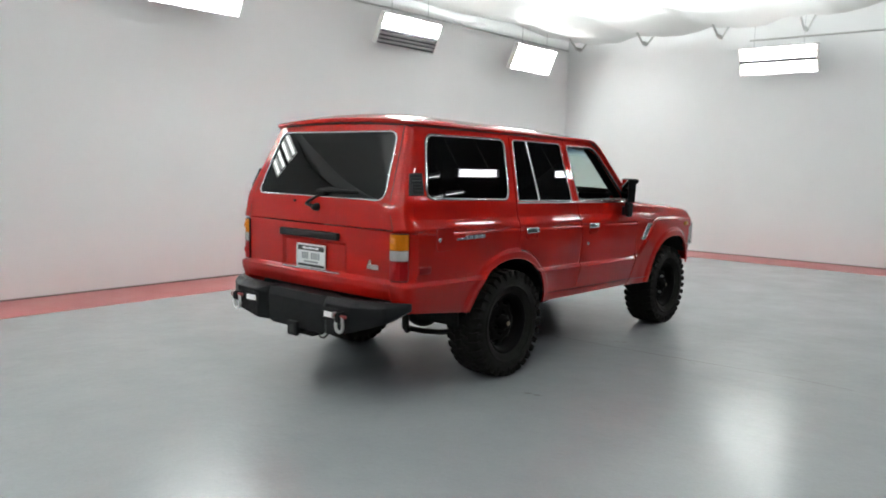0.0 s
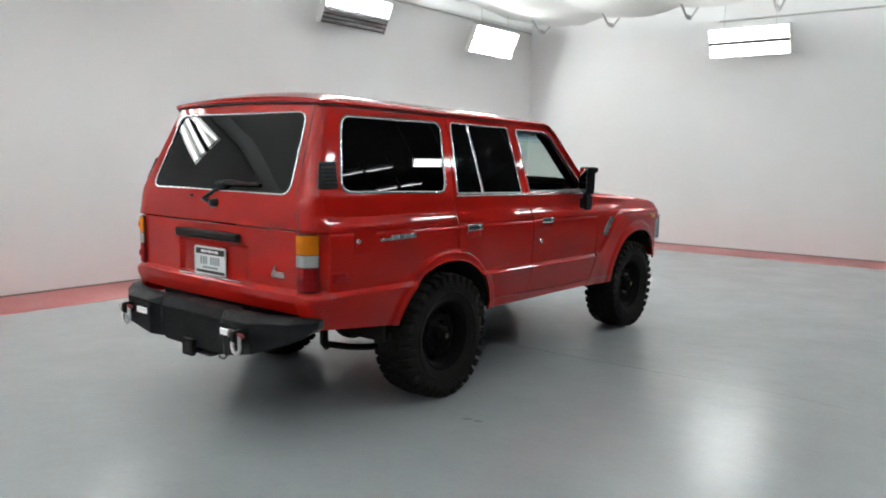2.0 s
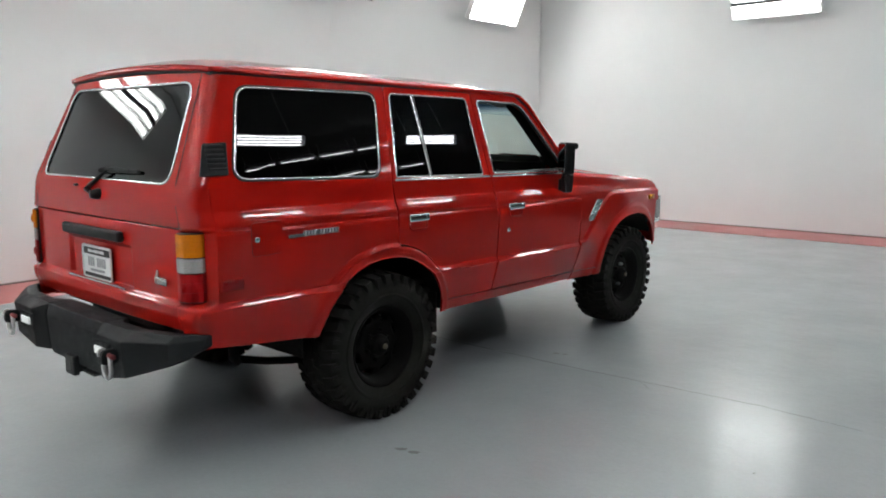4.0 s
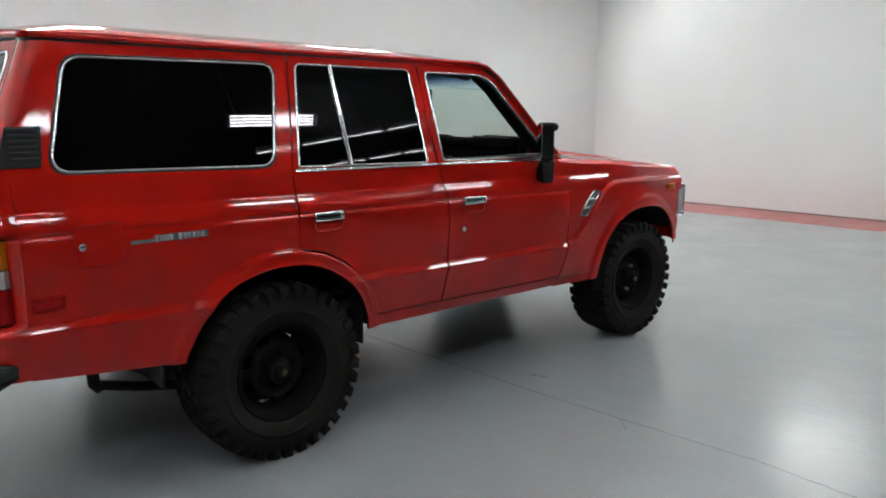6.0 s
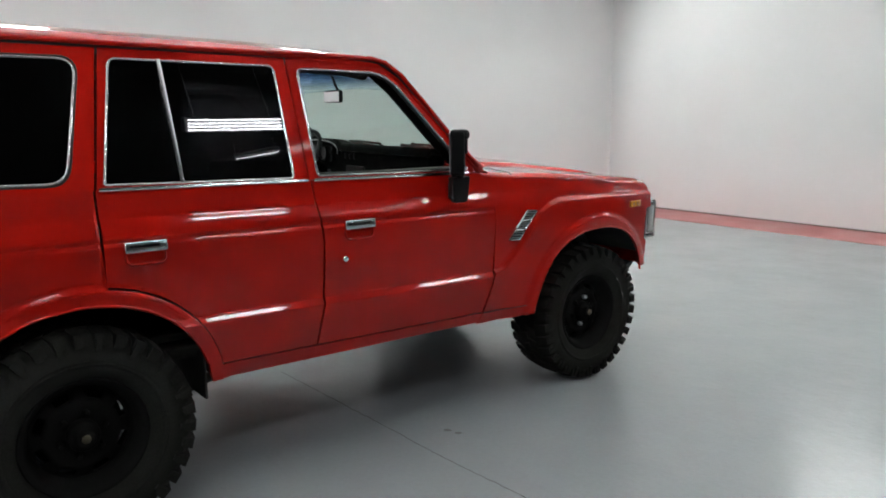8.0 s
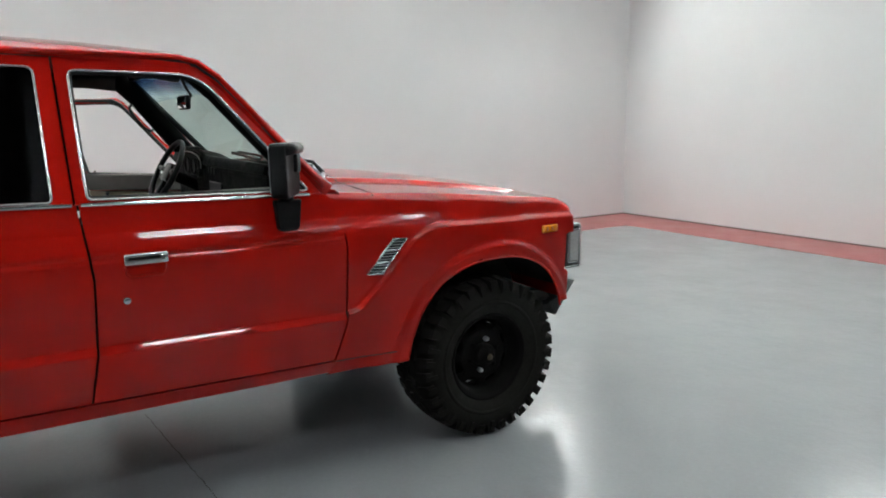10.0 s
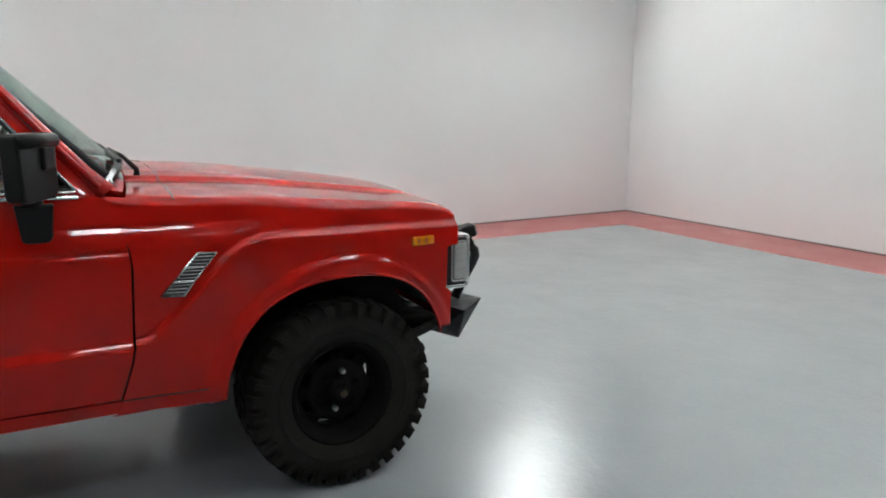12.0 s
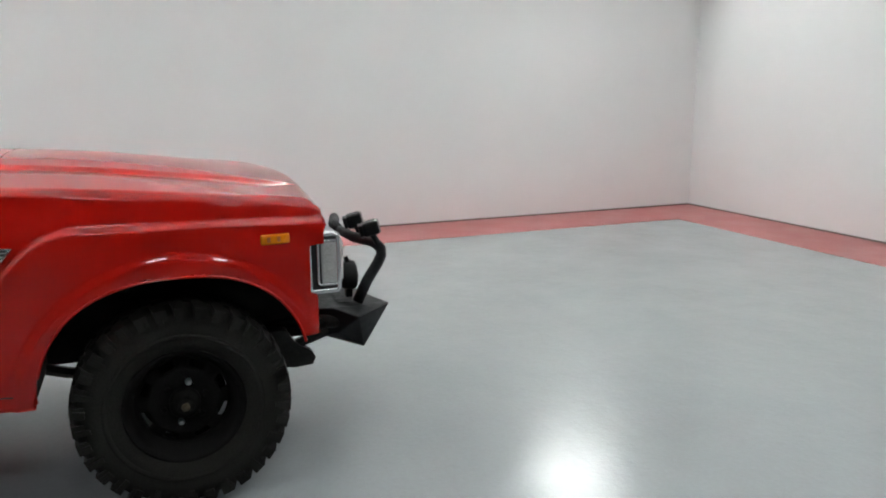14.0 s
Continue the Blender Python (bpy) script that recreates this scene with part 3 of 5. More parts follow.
def tidy(verts, faces):
    """Welds equal places and drops collapsed faces."""
    seen, remap, vs = {}, [], []
    for v in verts:
        key = (round(v[0], 4), round(v[1], 4), round(v[2], 4))
        if key not in seen:
            seen[key] = len(vs)
            vs.append(v)
        remap.append(seen[key])
    fs = []
    for f in faces:
        g = []
        for i in f:
            k = remap[i]
            if not g or g[-1] != k:
                g.append(k)
        if len(g) > 1 and g[0] == g[-1]:
            g.pop()
        if len(set(g)) == len(g) >= 3:
            fs.append(tuple(g))
    return vs, fs


def flip(verts, side):
    return [(v[0] * side, v[1], v[2]) for v in verts]


def sheet(name, fn, nu, nv, mat, parent, out, side=1, solid=0.012, label=""):
    verts = [fn(i / nu, j / nv) for i in range(nu + 1) for j in range(nv + 1)]
    faces = [(i * (nv + 1) + j, i * (nv + 1) + j + 1, (i + 1) * (nv + 1) + j + 1, (i + 1) * (nv + 1) + j) for i in range(nu) for j in range(nv)]
    verts, faces = tidy(verts, faces)
    verts = flip(verts, side)
    faces = orient(verts, faces, (out[0] * side, out[1], out[2]))
    return mesh_ob(name, verts, faces, mat, parent, True, label, solid)


LEVELS = sorted({round(0.36 + 0.02 * i, 4) for i in range(48)} | {round(0.37 + 0.02 * i, 4) for i in range(48)} | {0.5645, 0.5565, 0.7, 0.705, 0.712, 0.716, 0.7205, 0.7245, 0.728, 0.7315, 0.738, 0.7465, 0.749, 0.7515, 0.754, 0.7565, 0.759, 0.7615, 0.764, 0.7665, 0.769, 0.735, 0.7425, 0.75, 0.7575, 0.765, 0.746, 0.754, 0.762, 0.77, 0.774, 0.778, 0.784, 1.055, 1.06, 1.066, 1.07, 1.073, 1.0755, 1.078, 1.0805, 1.083, 1.0865, 1.09, 1.094, 1.098, 1.1, 1.107, 1.115, 1.122, 1.13, 1.137, 1.142, 1.147, 1.152, 1.157, 1.1595, 1.162, 1.166, 1.235, 1.245, 1.255, 1.262, 1.268})


def side_panel(name, y0, y1, n, bottom, top, surf, parent, side, label="", solid=0.014, follow=False):
    """A panel of the car's side between two edges y0(z) and y1(z), cut off below and above."""
    verts, faces = [], []
    m = len(LEVELS)
    for i in range(n + 1):
        for lv in LEVELS:
            y = lerp(y0(lv), y1(lv), i / n)
            z = lv - RAKE * y
            lo, hi = bottom(y), top(y)
            if follow and lv > 0.95:
                z = lerp(0.95 - RAKE * y, hi, (lv - 0.95) / (LEVELS[-1] - 0.95))
            z = lo if z < lo + 0.006 else hi if z > hi - 0.006 else z
            z = min(z, hi)
            if not follow and (z == lo or z == hi):
                for turn in range(4):
                    y = lerp(y0(z + RAKE * y), y1(z + RAKE * y), i / n)
                    z = bottom(y) if z == lo else top(y)
                    lo, hi = bottom(y), top(y)
            verts.append((surf(y, z), y, z))
    for i in range(n):
        for j in range(m - 1):
            a = i * m + j
            faces.append((a, a + 1, a + m + 1, a + m))
    verts, faces = tidy(verts, faces)
    # the inner skin, and a rim that joins the two along the free edges
    n0, once = len(verts), {}
    for f in faces:
        for a, b in zip(f, f[1:] + f[:1]):
            once[(a, b)] = True
    rim = [(a, b) for a, b in once if (b, a) not in once]
    turned = []
    for f in faces:
        turned.append(tuple(i + n0 for i in reversed(f)))
    verts = verts + [(x - solid, y, z) for x, y, z in verts]
    verts = verts + [verts[a] for ab in rim for a in ab] + [verts[a + n0] for ab in rim for a in ab]
    base, k = 2 * n0, len(rim) * 2
    bridge = [(base + 2 * i + 1, base + 2 * i, base + k + 2 * i, base + k + 2 * i + 1) for i in range(len(rim))]
    verts = flip(verts, side)
    total = Vector()
    for f in faces:
        a, b, c = (Vector(verts[i]) for i in f[:3])
        total += (b - a).cross(c - a)
    every = faces + turned + bridge
    if total.x * side < 0:
        every = [tuple(reversed(f)) for f in every]
    return mesh_ob(name, verts, every, PAINT, parent, True, label)


def rounded(poly, radii, n=6):
    """Rounds the corners of a 2D outline."""
    out = []
    k = len(poly)
    for i in range(k):
        p0, p, p1 = Vector(poly[i - 1]), Vector(poly[i]), Vector(poly[(i + 1) % k])
        r = radii[i] if isinstance(radii, (list, tuple)) else radii
        a, b = (p0 - p), (p1 - p)
        ra, rb = min(r, a.length * 0.45), min(r, b.length * 0.45)
        A, B = p + a.normalized() * ra, p + b.normalized() * rb
        for t in range(n + 1):
            s = t / n
            out.append(tuple(A * (1 - s) ** 2 + p * 2 * s * (1 - s) + B * s ** 2))
    return out


def cast(poly, c, d):
    """Distance from c along d to the outline."""
    best = 1e9
    for i in range(len(poly)):
        (x0, y0), (x1, y1) = poly[i], poly[(i + 1) % len(poly)]
        ex, ey = x1 - x0, y1 - y0
        den = d[0] * ey - d[1] * ex
        if abs(den) < 1e-12:
            continue
        t = ((x0 - c[0]) * ey - (y0 - c[1]) * ex) / den
        s = ((x0 - c[0]) * d[1] - (y0 - c[1]) * d[0]) / den
        if t > 0 and -1e-9 <= s <= 1 + 1e-9:
            best = min(best, t)
    return best


def framed(name, outer, inner, place, mat, parent, out, side=1, solid=0.02, rings=4, label=""):
    """A panel between an outer and an inner outline, laid on a surface by place(u, v)."""
    c = (sum(p[0] for p in inner) / len(inner), sum(p[1] for p in inner) / len(inner))
    angles = {round(math.atan2(p[1] - c[1], p[0] - c[0]), 6) for p in list(outer) + list(inner)}
    angles |= {round(-math.pi + 2 * math.pi * i / 120, 6) for i in range(120)}
    angles = sorted(angles)
    verts, faces = [], []
    for a in angles:
        d = (math.cos(a), math.sin(a))
        ri, ro = cast(inner, c, d), cast(outer, c, d)
        for k in range(rings + 1):
            r = lerp(ri, ro, k / rings)
            verts.append(place(c[0] + d[0] * r, c[1] + d[1] * r))
    n, m = len(angles), rings + 1
    for i in range(n):
        j = (i + 1) % n
        for k in range(rings):
            faces.append((i * m + k, i * m + k + 1, j * m + k + 1, j * m + k))
    verts, faces = tidy(verts, faces)
    verts = flip(verts, side)
    faces = orient(verts, faces, (out[0] * side, out[1], out[2]))
    return mesh_ob(name, verts, faces, mat, parent, True, label, solid)


def pane(name, outline, place, mat, parent, out, side=1, rings=5, label="", solid=0.004):
    c = (sum(p[0] for p in outline) / len(outline), sum(p[1] for p in outline) / len(outline))
    verts, faces = [place(*c)], []
    n = len(outline)
    for k in range(1, rings + 1):
        for p in outline:
            verts.append(place(lerp(c[0], p[0], k / rings), lerp(c[1], p[1], k / rings)))
    for i in range(n):
        j = (i + 1) % n
        faces.append((0, 1 + i, 1 + j))
        for k in range(rings - 1):
            faces.append((1 + k * n + i, 1 + (k + 1) * n + i, 1 + (k + 1) * n + j, 1 + k * n + j))
    verts = flip(verts, side)
    faces = orient(verts, faces, (out[0] * side, out[1], out[2]))
    ob = mesh_ob(name, verts, faces, mat, parent, True, label, solid)
    ob.modifiers["thickness"].use_rim = False
    return ob


def trim(name, outline, place, r, mat, parent, side=1, lift=0.004, flat=1.0):
    """A bead along an outline on the surface."""
    pts = []
    for u, v in outline:
        p = place(u, v)
        pts.append((p[0] * side, p[1], p[2]))
    return part(name, bm_tube(pts, r, 8, True), mat, parent, "", True)


# ---- the car: body ----
car = empty("car", pose(0, 0, 0))
tagged(car, "glossy red boxy four-wheel-drive wagon, lifted on mud tyres, parked", "car")

BELT = 1.262


def belt(y):
    return BELT - RAKE * y


def on_side(y, z):
    return (side_x(y, z), y, z)


def on_side_in(d):
    return lambda y, z: (side_x(y, z) - d, y, z)


def sill(y):
    return 0.487 - 0.006 * y


def rear_edge(z):
    return rear_y(z) + 0.095


def on_frame(y, z):
    """The front door's window frame, rolled off forward along the windscreen pillar."""
    d = max(0.0, ((y - 1.80) * 0.447 + (z - 1.248) * 0.373) / 0.582)
    return (side_x(y, z) - 0.10 * d - 1.2 * d * d, y, z)


for side in (1, -1):
    right = side > 0
    # rear quarter with the flared arch
    def q_bottom(y):
        base = 0.595 - (y + 1.045) * 0.1136 if y < -0.40 else sill(y)
        return max(base, rear_arch(y)) if -0.428 < y < 0.488 else base

    def q_top(y):
        return belt(y) if y < 0.112 else max(rear_door_cut(y) - 0.004, q_bottom(y) + 0.001)

    quarter = side_panel("quarter_panel", lambda z: TAIL + 0.113, lambda z: 0.53, 150, q_bottom, q_top, side_x, car, side)
    # rocker between the arches
    side_panel("rocker", lambda z: 0.53, lambda z: 2.235, 40, sill, lambda y: 0.5565 - RAKE * y, lambda y, z: side_x(y, z) - 0.004, car, side)

    # rear door
    def rd_bottom(y):
        base = 0.5645 - RAKE * y
        return max(base, rear_door_cut(y) + 0.004) if y < 0.545 else base

    rear_door = side_panel("rear_door", lambda z: 0.120, lambda z: float(np.interp(z, [0.45, 0.555, 0.75, 1.0, 1.26], [0.925, 0.942, 0.972, 0.980, 0.953])), 70, rd_bottom, belt, side_x, car, side)
    front_door = side_panel("front_door", lambda z: float(np.interp(z, [0.45, 0.555, 0.75, 1.0, 1.26], [0.933, 0.950, 0.980, 0.988, 0.961])),
                            lambda z: float(np.interp(z, [0.45, 0.548, 0.70, 0.75, 1.04, 1.12, 1.20, 1.27], [1.845, 1.872, 1.920, 1.928, 1.937, 1.928, 1.903, 1.87])), 70,
                            lambda y: 0.5645 - RAKE * y, belt, side_x, car, side)

    # front wing
    def w_bottom(y):
        base = 0.468 if y < 2.5 else 0.60 + 0.05 * (y - 3.1)
        return max(base, front_arch(y)) if 2.232 < y < 3.168 else base

    wing = side_panel("front_wing", lambda z: float(np.interp(z, [0.45, 0.548, 0.70, 0.75, 1.04, 1.12, 1.20, 1.27], [1.853, 1.880, 1.928, 1.936, 1.945, 1.936, 1.911, 1.878])),
                      lambda z: 3.205 - 0.027 * smooth01((z - 0.805) / 0.015) + 0.055 * smooth01((z - 1.035) / 0.03), 130, w_bottom, wing_top, wing_x, car, side, follow=True)

    foot_line = [((wing_x(y, 0.559 - RAKE * y) + 0.0006) * side, y, 0.559 - RAKE * y) for y in np.linspace(1.884, 2.17, 12)]
    part("foot_seam", bm_tube(foot_line, 0.0022, 6), SEAL, wing, "", True)

    # rolled lips round both wheel arches
    for own, fn, surf, c, a in ((quarter, rear_arch, side_x, 0.03, 0.458), (wing, front_arch, wing_x, 2.70, 0.468)):
        pts = []
        for k in range(49):
            y = c - a * math.cos(math.pi * k / 48) * 0.985
            z = fn(y)
            if z > 0.56:
                pts.append(((surf(y, z) - 0.004) * side, y, z))
        part("arch_lip", bm_tube(pts, 0.006, 8), PAINT, own, "", True)

    # quarter window
    steps = []
    for k in range(9):
        z = lerp(1.79, 1.277, k / 8)
        steps.append((rear_edge(z), z))
    qo = [(0.116, 1.26), (0.197, 1.772)] + steps
    qi = rounded([(-0.839, 1.310), (0.033, 1.288), (0.125, 1.714), (-0.725, 1.717)], [0.075, 0.065, 0.07, 0.07])
    pillar = framed("rear_pillar_panel", qo, qi, on_side, PAINT, car, (1, 0, 0), side)
    pane("quarter_glass", qi, on_side_in(0.003), GLASS_TINT, car, (1, 0, 0), side, label="dark tinted side glass")
    trim("window_trim", qi, on_side_in(-0.001), 0.0048, CHROME, car, side)
    trim("window_seal", [(lerp(-0.35, y, 1.018), lerp(1.507, z, 1.034)) for y, z in qi], on_side_in(0.002), 0.0052, SEAL, car, side)

    # rear door window frame, glass and divider
    do = [(0.124, 1.255), (0.205, 1.766), (0.93, 1.755), (0.945, 1.245)]
    di = rounded([(0.152, 1.276), (0.882, 1.259), (0.876, 1.711), (0.233, 1.720)], [0.012, 0.02, 0.03, 0.03])
    framed("window_frame", do, di, on_side, PAINT, rear_door, (1, 0, 0), side)
    pane("door_glass", di, on_side_in(0.003), GLASS_DOOR, rear_door, (1, 0, 0), side, label="dark tinted door glass")
    trim("window_trim", di, on_side_in(-0.001), 0.0046, CHROME, rear_door, side)
    a, b = on_side_in(0.001)(0.411, 1.720), on_side_in(0.001)(0.426, 1.270)
    mid = on_side_in(-0.002)(0.4185, 1.5)
    part("window_divider", bm_tube([(p[0] * side, p[1], p[2]) for p in (a, mid, b)], 0.009, 8), CHROME, rear_door)

    # front door window
    fo = [(0.952, 1.25), (0.938, 1.757), (1.41, 1.742), (1.475, 1.70), (1.55, 1.61), (1.875, 1.232)] if right else [(0.966, 1.25), (0.956, 1.727), (1.40, 1.719), (1.455, 1.69), (1.53, 1.60), (1.85, 1.232)]
    fi = rounded([(0.990, 1.262), (1.80, 1.248), (1.427, 1.695), (0.981, 1.703)], [0.02, 0.02, 0.09, 0.03])
    framed("window_frame", fo, fi, on_frame, PAINT, front_door, (1, 0, 0), side)
    trim("window_trim", fi, on_side_in(-0.001), 0.0052, CHROME, front_door, side)
    trim("window_seal", [(lerp(1.28, y, 0.985), lerp(1.48, z, 0.975)) for y, z in fi], on_side_in(0.01), 0.008, SEAL, front_door, side)

    # chrome strip along the foot of the door windows
    for owner, ya, yb in ((rear_door, 0.130, 0.94), (front_door, 0.968, 1.80)):
        pts = [on_side_in(-0.004)(lerp(ya, yb, k / 8), belt(lerp(ya, yb, k / 8)) + 0.002) for k in range(9)]
        part("belt_trim", bm_tube([(p[0] * side, p[1], p[2]) for p in pts], 0.007, 8), CHROME, owner)

    # corner of the tail, from the quarter panel round to the tailgate
    def corner(u, v):
        z = lerp(0.59, 1.79, u)
        y0 = rear_edge(z) if z > 1.28 else (TAIL + 0.113 if z < 1.1 else lerp(TAIL + 0.113, rear_edge(1.28), (z - 1.1) / 0.18))
        xs = side_x(y0, z)
        xr = lerp(0.762, 0.715, smooth01((z - 1.05) / 0.2)) if z < 1.3 else lerp(0.715, 0.635, (z - 1.3) / 0.49)
        yr = rear_y(z, xr) - low_bulge(z)
        t = v * math.pi / 2
        at_lamp = smooth01((z - 0.775) / 0.02) * smooth01((1.112 - z) / 0.02)
        p = lerp(0.72, 2.0, at_lamp)
        xr -= 0.014 * at_lamp
        return (xr + (xs - xr) * max(0.0, math.cos(t)) ** p, y0 + (yr - y0) * max(0.0, math.sin(t)) ** p, z)

    sheet("rear_corner", corner, 120, 16, PAINT, car, (0.7, -0.7, 0), side)

    # drip rail and windscreen pillar
    rail = [(side_x(y, 1.778 - RAKE * y) + 0.012, y, 1.778 - 0.014 * y) for y in np.linspace(-0.83, 1.36, 30)]
    rail += [(0.703, 1.43, 1.742), (0.722, 1.50, 1.69), (0.752, 1.60, 1.575), (0.80, 1.735, 1.41), (0.845, 1.865, 1.262)]
    part("drip_rail", bm_tube([(x * side, y, z) for x, y, z in rail], 0.0105, 8), PAINT, car, "", True)
    part("gutter_seal", bm_tube([((x - 0.009) * side, y - 0.001, z - 0.013) for x, y, z in rail], 0.0065, 8), SEAL, car, "", True)
    pill = [(0.645, 1.35, 1.735), (0.668, 1.44, 1.70), (0.695, 1.525, 1.65), (0.742, 1.665, 1.488), (0.797, 1.825, 1.30), (0.815, 1.885, 1.235)]
    part("windscreen_pillar", bm_tube([(x * side, y, z) for x, y, z in pill], [0.026, 0.028, 0.028, 0.029, 0.032, 0.04], 12), PAINT, car, "", True)

# roof
def gutter_z(x):
    return 1.782 + 0.028 * (1 - (abs(x) / 0.7) ** 2)


def roof_z(x, y):
    e = min(1.0, abs(x) / 0.69)
    z = 1.790 + 0.078 * (1 - e ** 2.4) ** 0.75 - 0.022 * y
    if y > 0.70:
        z -= 0.03 * ((y - 0.70) / 0.77) ** 2.4
    if y < -0.45:
        z = lerp(z, gutter_z(x) + 0.016, min(1.0, (-0.45 - y) / 0.44) ** 2.2)
    return z


def roof_at(u, v):
    s = math.sin((u - 0.5) * math.pi)
    x = 0.697 * s
    back = -0.870 + 0.016 * abs(s) ** 2.5
    front = 1.455 - 0.05 * abs(s) ** 2
    y = lerp(back, front, 1 - (1 - v) ** 1.0)
    return (x, y, roof_z(x, y))


sheet("roof", roof_at, 56, 90, PAINT, car, (0, 0, 1), solid=0.02)
# gutter strip over the tailgate
lip = [(x, -0.862 + 0.016 * (abs(x) / 0.697) ** 2.5, gutter_z(x) + 0.004) for x in np.linspace(-0.69, 0.69, 25)]
part("roof_lip", bm_tube(lip, 0.011, 8), PAINT, car, "", True)
part("lip_seal", bm_tube([(x, y + 0.006, z - 0.015) for x, y, z in lip], 0.0075, 8), SEAL, car, "", True)

# bonnet with its raised middle
RIDGE = curve([1.90, 2.2, 2.43, 2.67, 2.91, 3.14, 3.30], [1.264, 1.248, 1.232, 1.206, 1.177, 1.142, 1.110])


def hood_z(x, y, rim):
    a = abs(x)
    ridge, edge = RIDGE(y), wing_top(min(y, 3.18)) - 0.002
    step = 0.017 * smooth01((3.27 - y) / 0.25)
    if a < 0.402:
        return ridge + lerp(0.012, 0.021, smooth01((3.2 - y) / 0.9)) * (1 - (a / 0.402) ** 2)
    z = ridge - step * smooth01((a - 0.402) / 0.032)
    z = lerp(z, edge + 0.012, min(1.0, max(0.0, (a - 0.420) / (rim - 0.425))) ** 1.15) if a > 0.420 else z
    turn = max(0.0, (a - rim + 0.022) / 0.022)
    return z - 0.012 * min(1.0, turn) ** 2.2


def hood_at(u, v):
    s = abs(2 * u - 1)
    e = float(np.interp(s, [0, 0.22, 0.27, 0.55, 0.72, 1], [0, 0.385 / 0.845, 0.400 / 0.845, 0.440 / 0.845, 0.76 / 0.845, 1]))
    y = lerp(1.945 + 0.07 * (1 - e * e), 3.302 - 0.050 * e * e, v)
    rim = wing_x(min(y, 3.18), wing_top(min(y, 3.18))) - 0.009
    x = e * rim * (1 if u > 0.5 else -1)
    t = max(0.0, (v - 0.93) / 0.07)
    return (x, y, hood_z(x, y, rim) - 0.085 * t ** 2.2)


hood = sheet("bonnet", hood_at, 240, 110, PAINT, car, (0, 0, 1), solid=0.006)
for s in (-1, 1):
    gap = []
    for k in range(31):
        x = s * lerp(0.05, 0.832, k / 30)
        y = 2.125 - 0.03 * (x / 0.84) ** 2
        gap.append((x, y, hood_z(x, y, 0.836) - 0.0008))
    part("bonnet_gap", bm_tube(gap, 0.0028, 6), SEAL, hood)
sheet("cowl", lambda u, v: (lerp(-0.80, 0.80, u), lerp(1.83 + 0.135 * (1 - (lerp(-1, 1, u)) ** 2), 1.94 + 0.07 * (1 - lerp(-1, 1, u) ** 2), v), lerp(1.262, 1.238, v) + 0.03 * (1 - abs(lerp(-1, 1, u)) ** 2.5)), 30, 6, PAINT, car, (0, 0, 1))

# windscreen
def screen(x, v):
    """v from 0 at its foot to 1 at its head."""
    half = lerp(0.735, 0.62, v)
    s = x / half
    y = lerp(1.905, 1.435, v) + 0.105 * (1 - s * s) * (1 - 0.2 * v)
    return (x, y, lerp(1.27, 1.735, v) + 0.035 * (1 - s * s))


def screen_uv(u, v):
    return screen(lerp(-1, 1, u) * lerp(0.735, 0.62, v), v)


sheet("windscreen", lambda u, v: screen_uv(u, 0.02 + 0.715 * v), 30, 20, GLASS_SCREEN, car, (0, 1, 0.5), solid=0.005, label="slightly green windscreen glass")
sheet("shade_band", lambda u, v: screen_uv(u, 0.7352 + 0.25 * v), 30, 8, GLASS_BAND, car, (0, 1, 0.5), solid=0.005, label="blue tinted shade band of the windscreen")
rim_pts = [screen_uv(t, 0.01) for t in np.linspace(0.01, 0.99, 16)] + [screen_uv(0.99, t) for t in np.linspace(0.05, 0.95, 10)] + [screen_uv(t, 0.99) for t in np.linspace(0.99, 0.01, 16)] + [screen_uv(0.01, t) for t in np.linspace(0.95, 0.05, 10)]
part("windscreen_seal", bm_tube([(x, y + 0.008, z) for x, y, z in rim_pts], 0.016, 8, True), SEAL, car, "", True)

# tailgate: glazed upper half and lower half
def on_tail(x, z):
    return (x, rear_y(z, x), z)


def on_tail_out(d):
    return lambda x, z: (x, rear_y(z, x) - d, z)


upper = empty("upper_tailgate")
upper.parent = car
ho = [(-0.755, 1.112), (0.755, 1.112), (0.712, 1.30), (0.635, 1.79)] + [(x, gutter_z(x)) for x in np.linspace(0.55, -0.55, 9)] + [(-0.635, 1.79), (-0.712, 1.30)]
hi = rounded([(-0.665, 1.292), (0.665, 1.292), (0.602, 1.735), (-0.602, 1.735)], 0.07)
framed("hatch_panel", ho, hi, on_tail, PAINT, upper, (0, -1, 0.2), solid=0.025)
pane("rear_glass", hi, on_tail_out(-0.004), GLASS_REAR, upper, (0, -1, 0.2), rings=18, label="dark tinted rear window")
trim("window_trim", hi, on_tail_out(0.001), 0.0062, CHROME, upper)
for s in (-1, 1):
    edge = [(s * 0.757, 1.108), (s * 0.735, 1.20), (s * 0.714, 1.30), (s * 0.677, 1.53), (s * 0.637, 1.785)]
    part("hatch_gap", bm_tube([on_tail_out(-0.001)(x, z) for x, z in edge], 0.0034, 6), SEAL, upper)
lower = empty("lower_tailgate")
lower.parent = car


def tail_low(u, v):
    x, z = lerp(-0.76, 0.76, u), lerp(0.668, 1.104, v)
    y = rear_y(z, x)
    if z < 0.80:
        y -= low_bulge(z)
    if abs(x) < 0.34 and 0.79 < z < 1.0:
        y += 0.018 * smooth01((0.34 - abs(x)) / 0.02) * smooth01((1.0 - z) / 0.02) * smooth01((z - 0.79) / 0.01)
    return (x, y, z)


gate = sheet("gate_panel", tail_low, 150, 90, PAINT, lower, (0, -1, 0), solid=0.02)
gate.modifiers.remove(gate.modifiers["crisp_edges"])
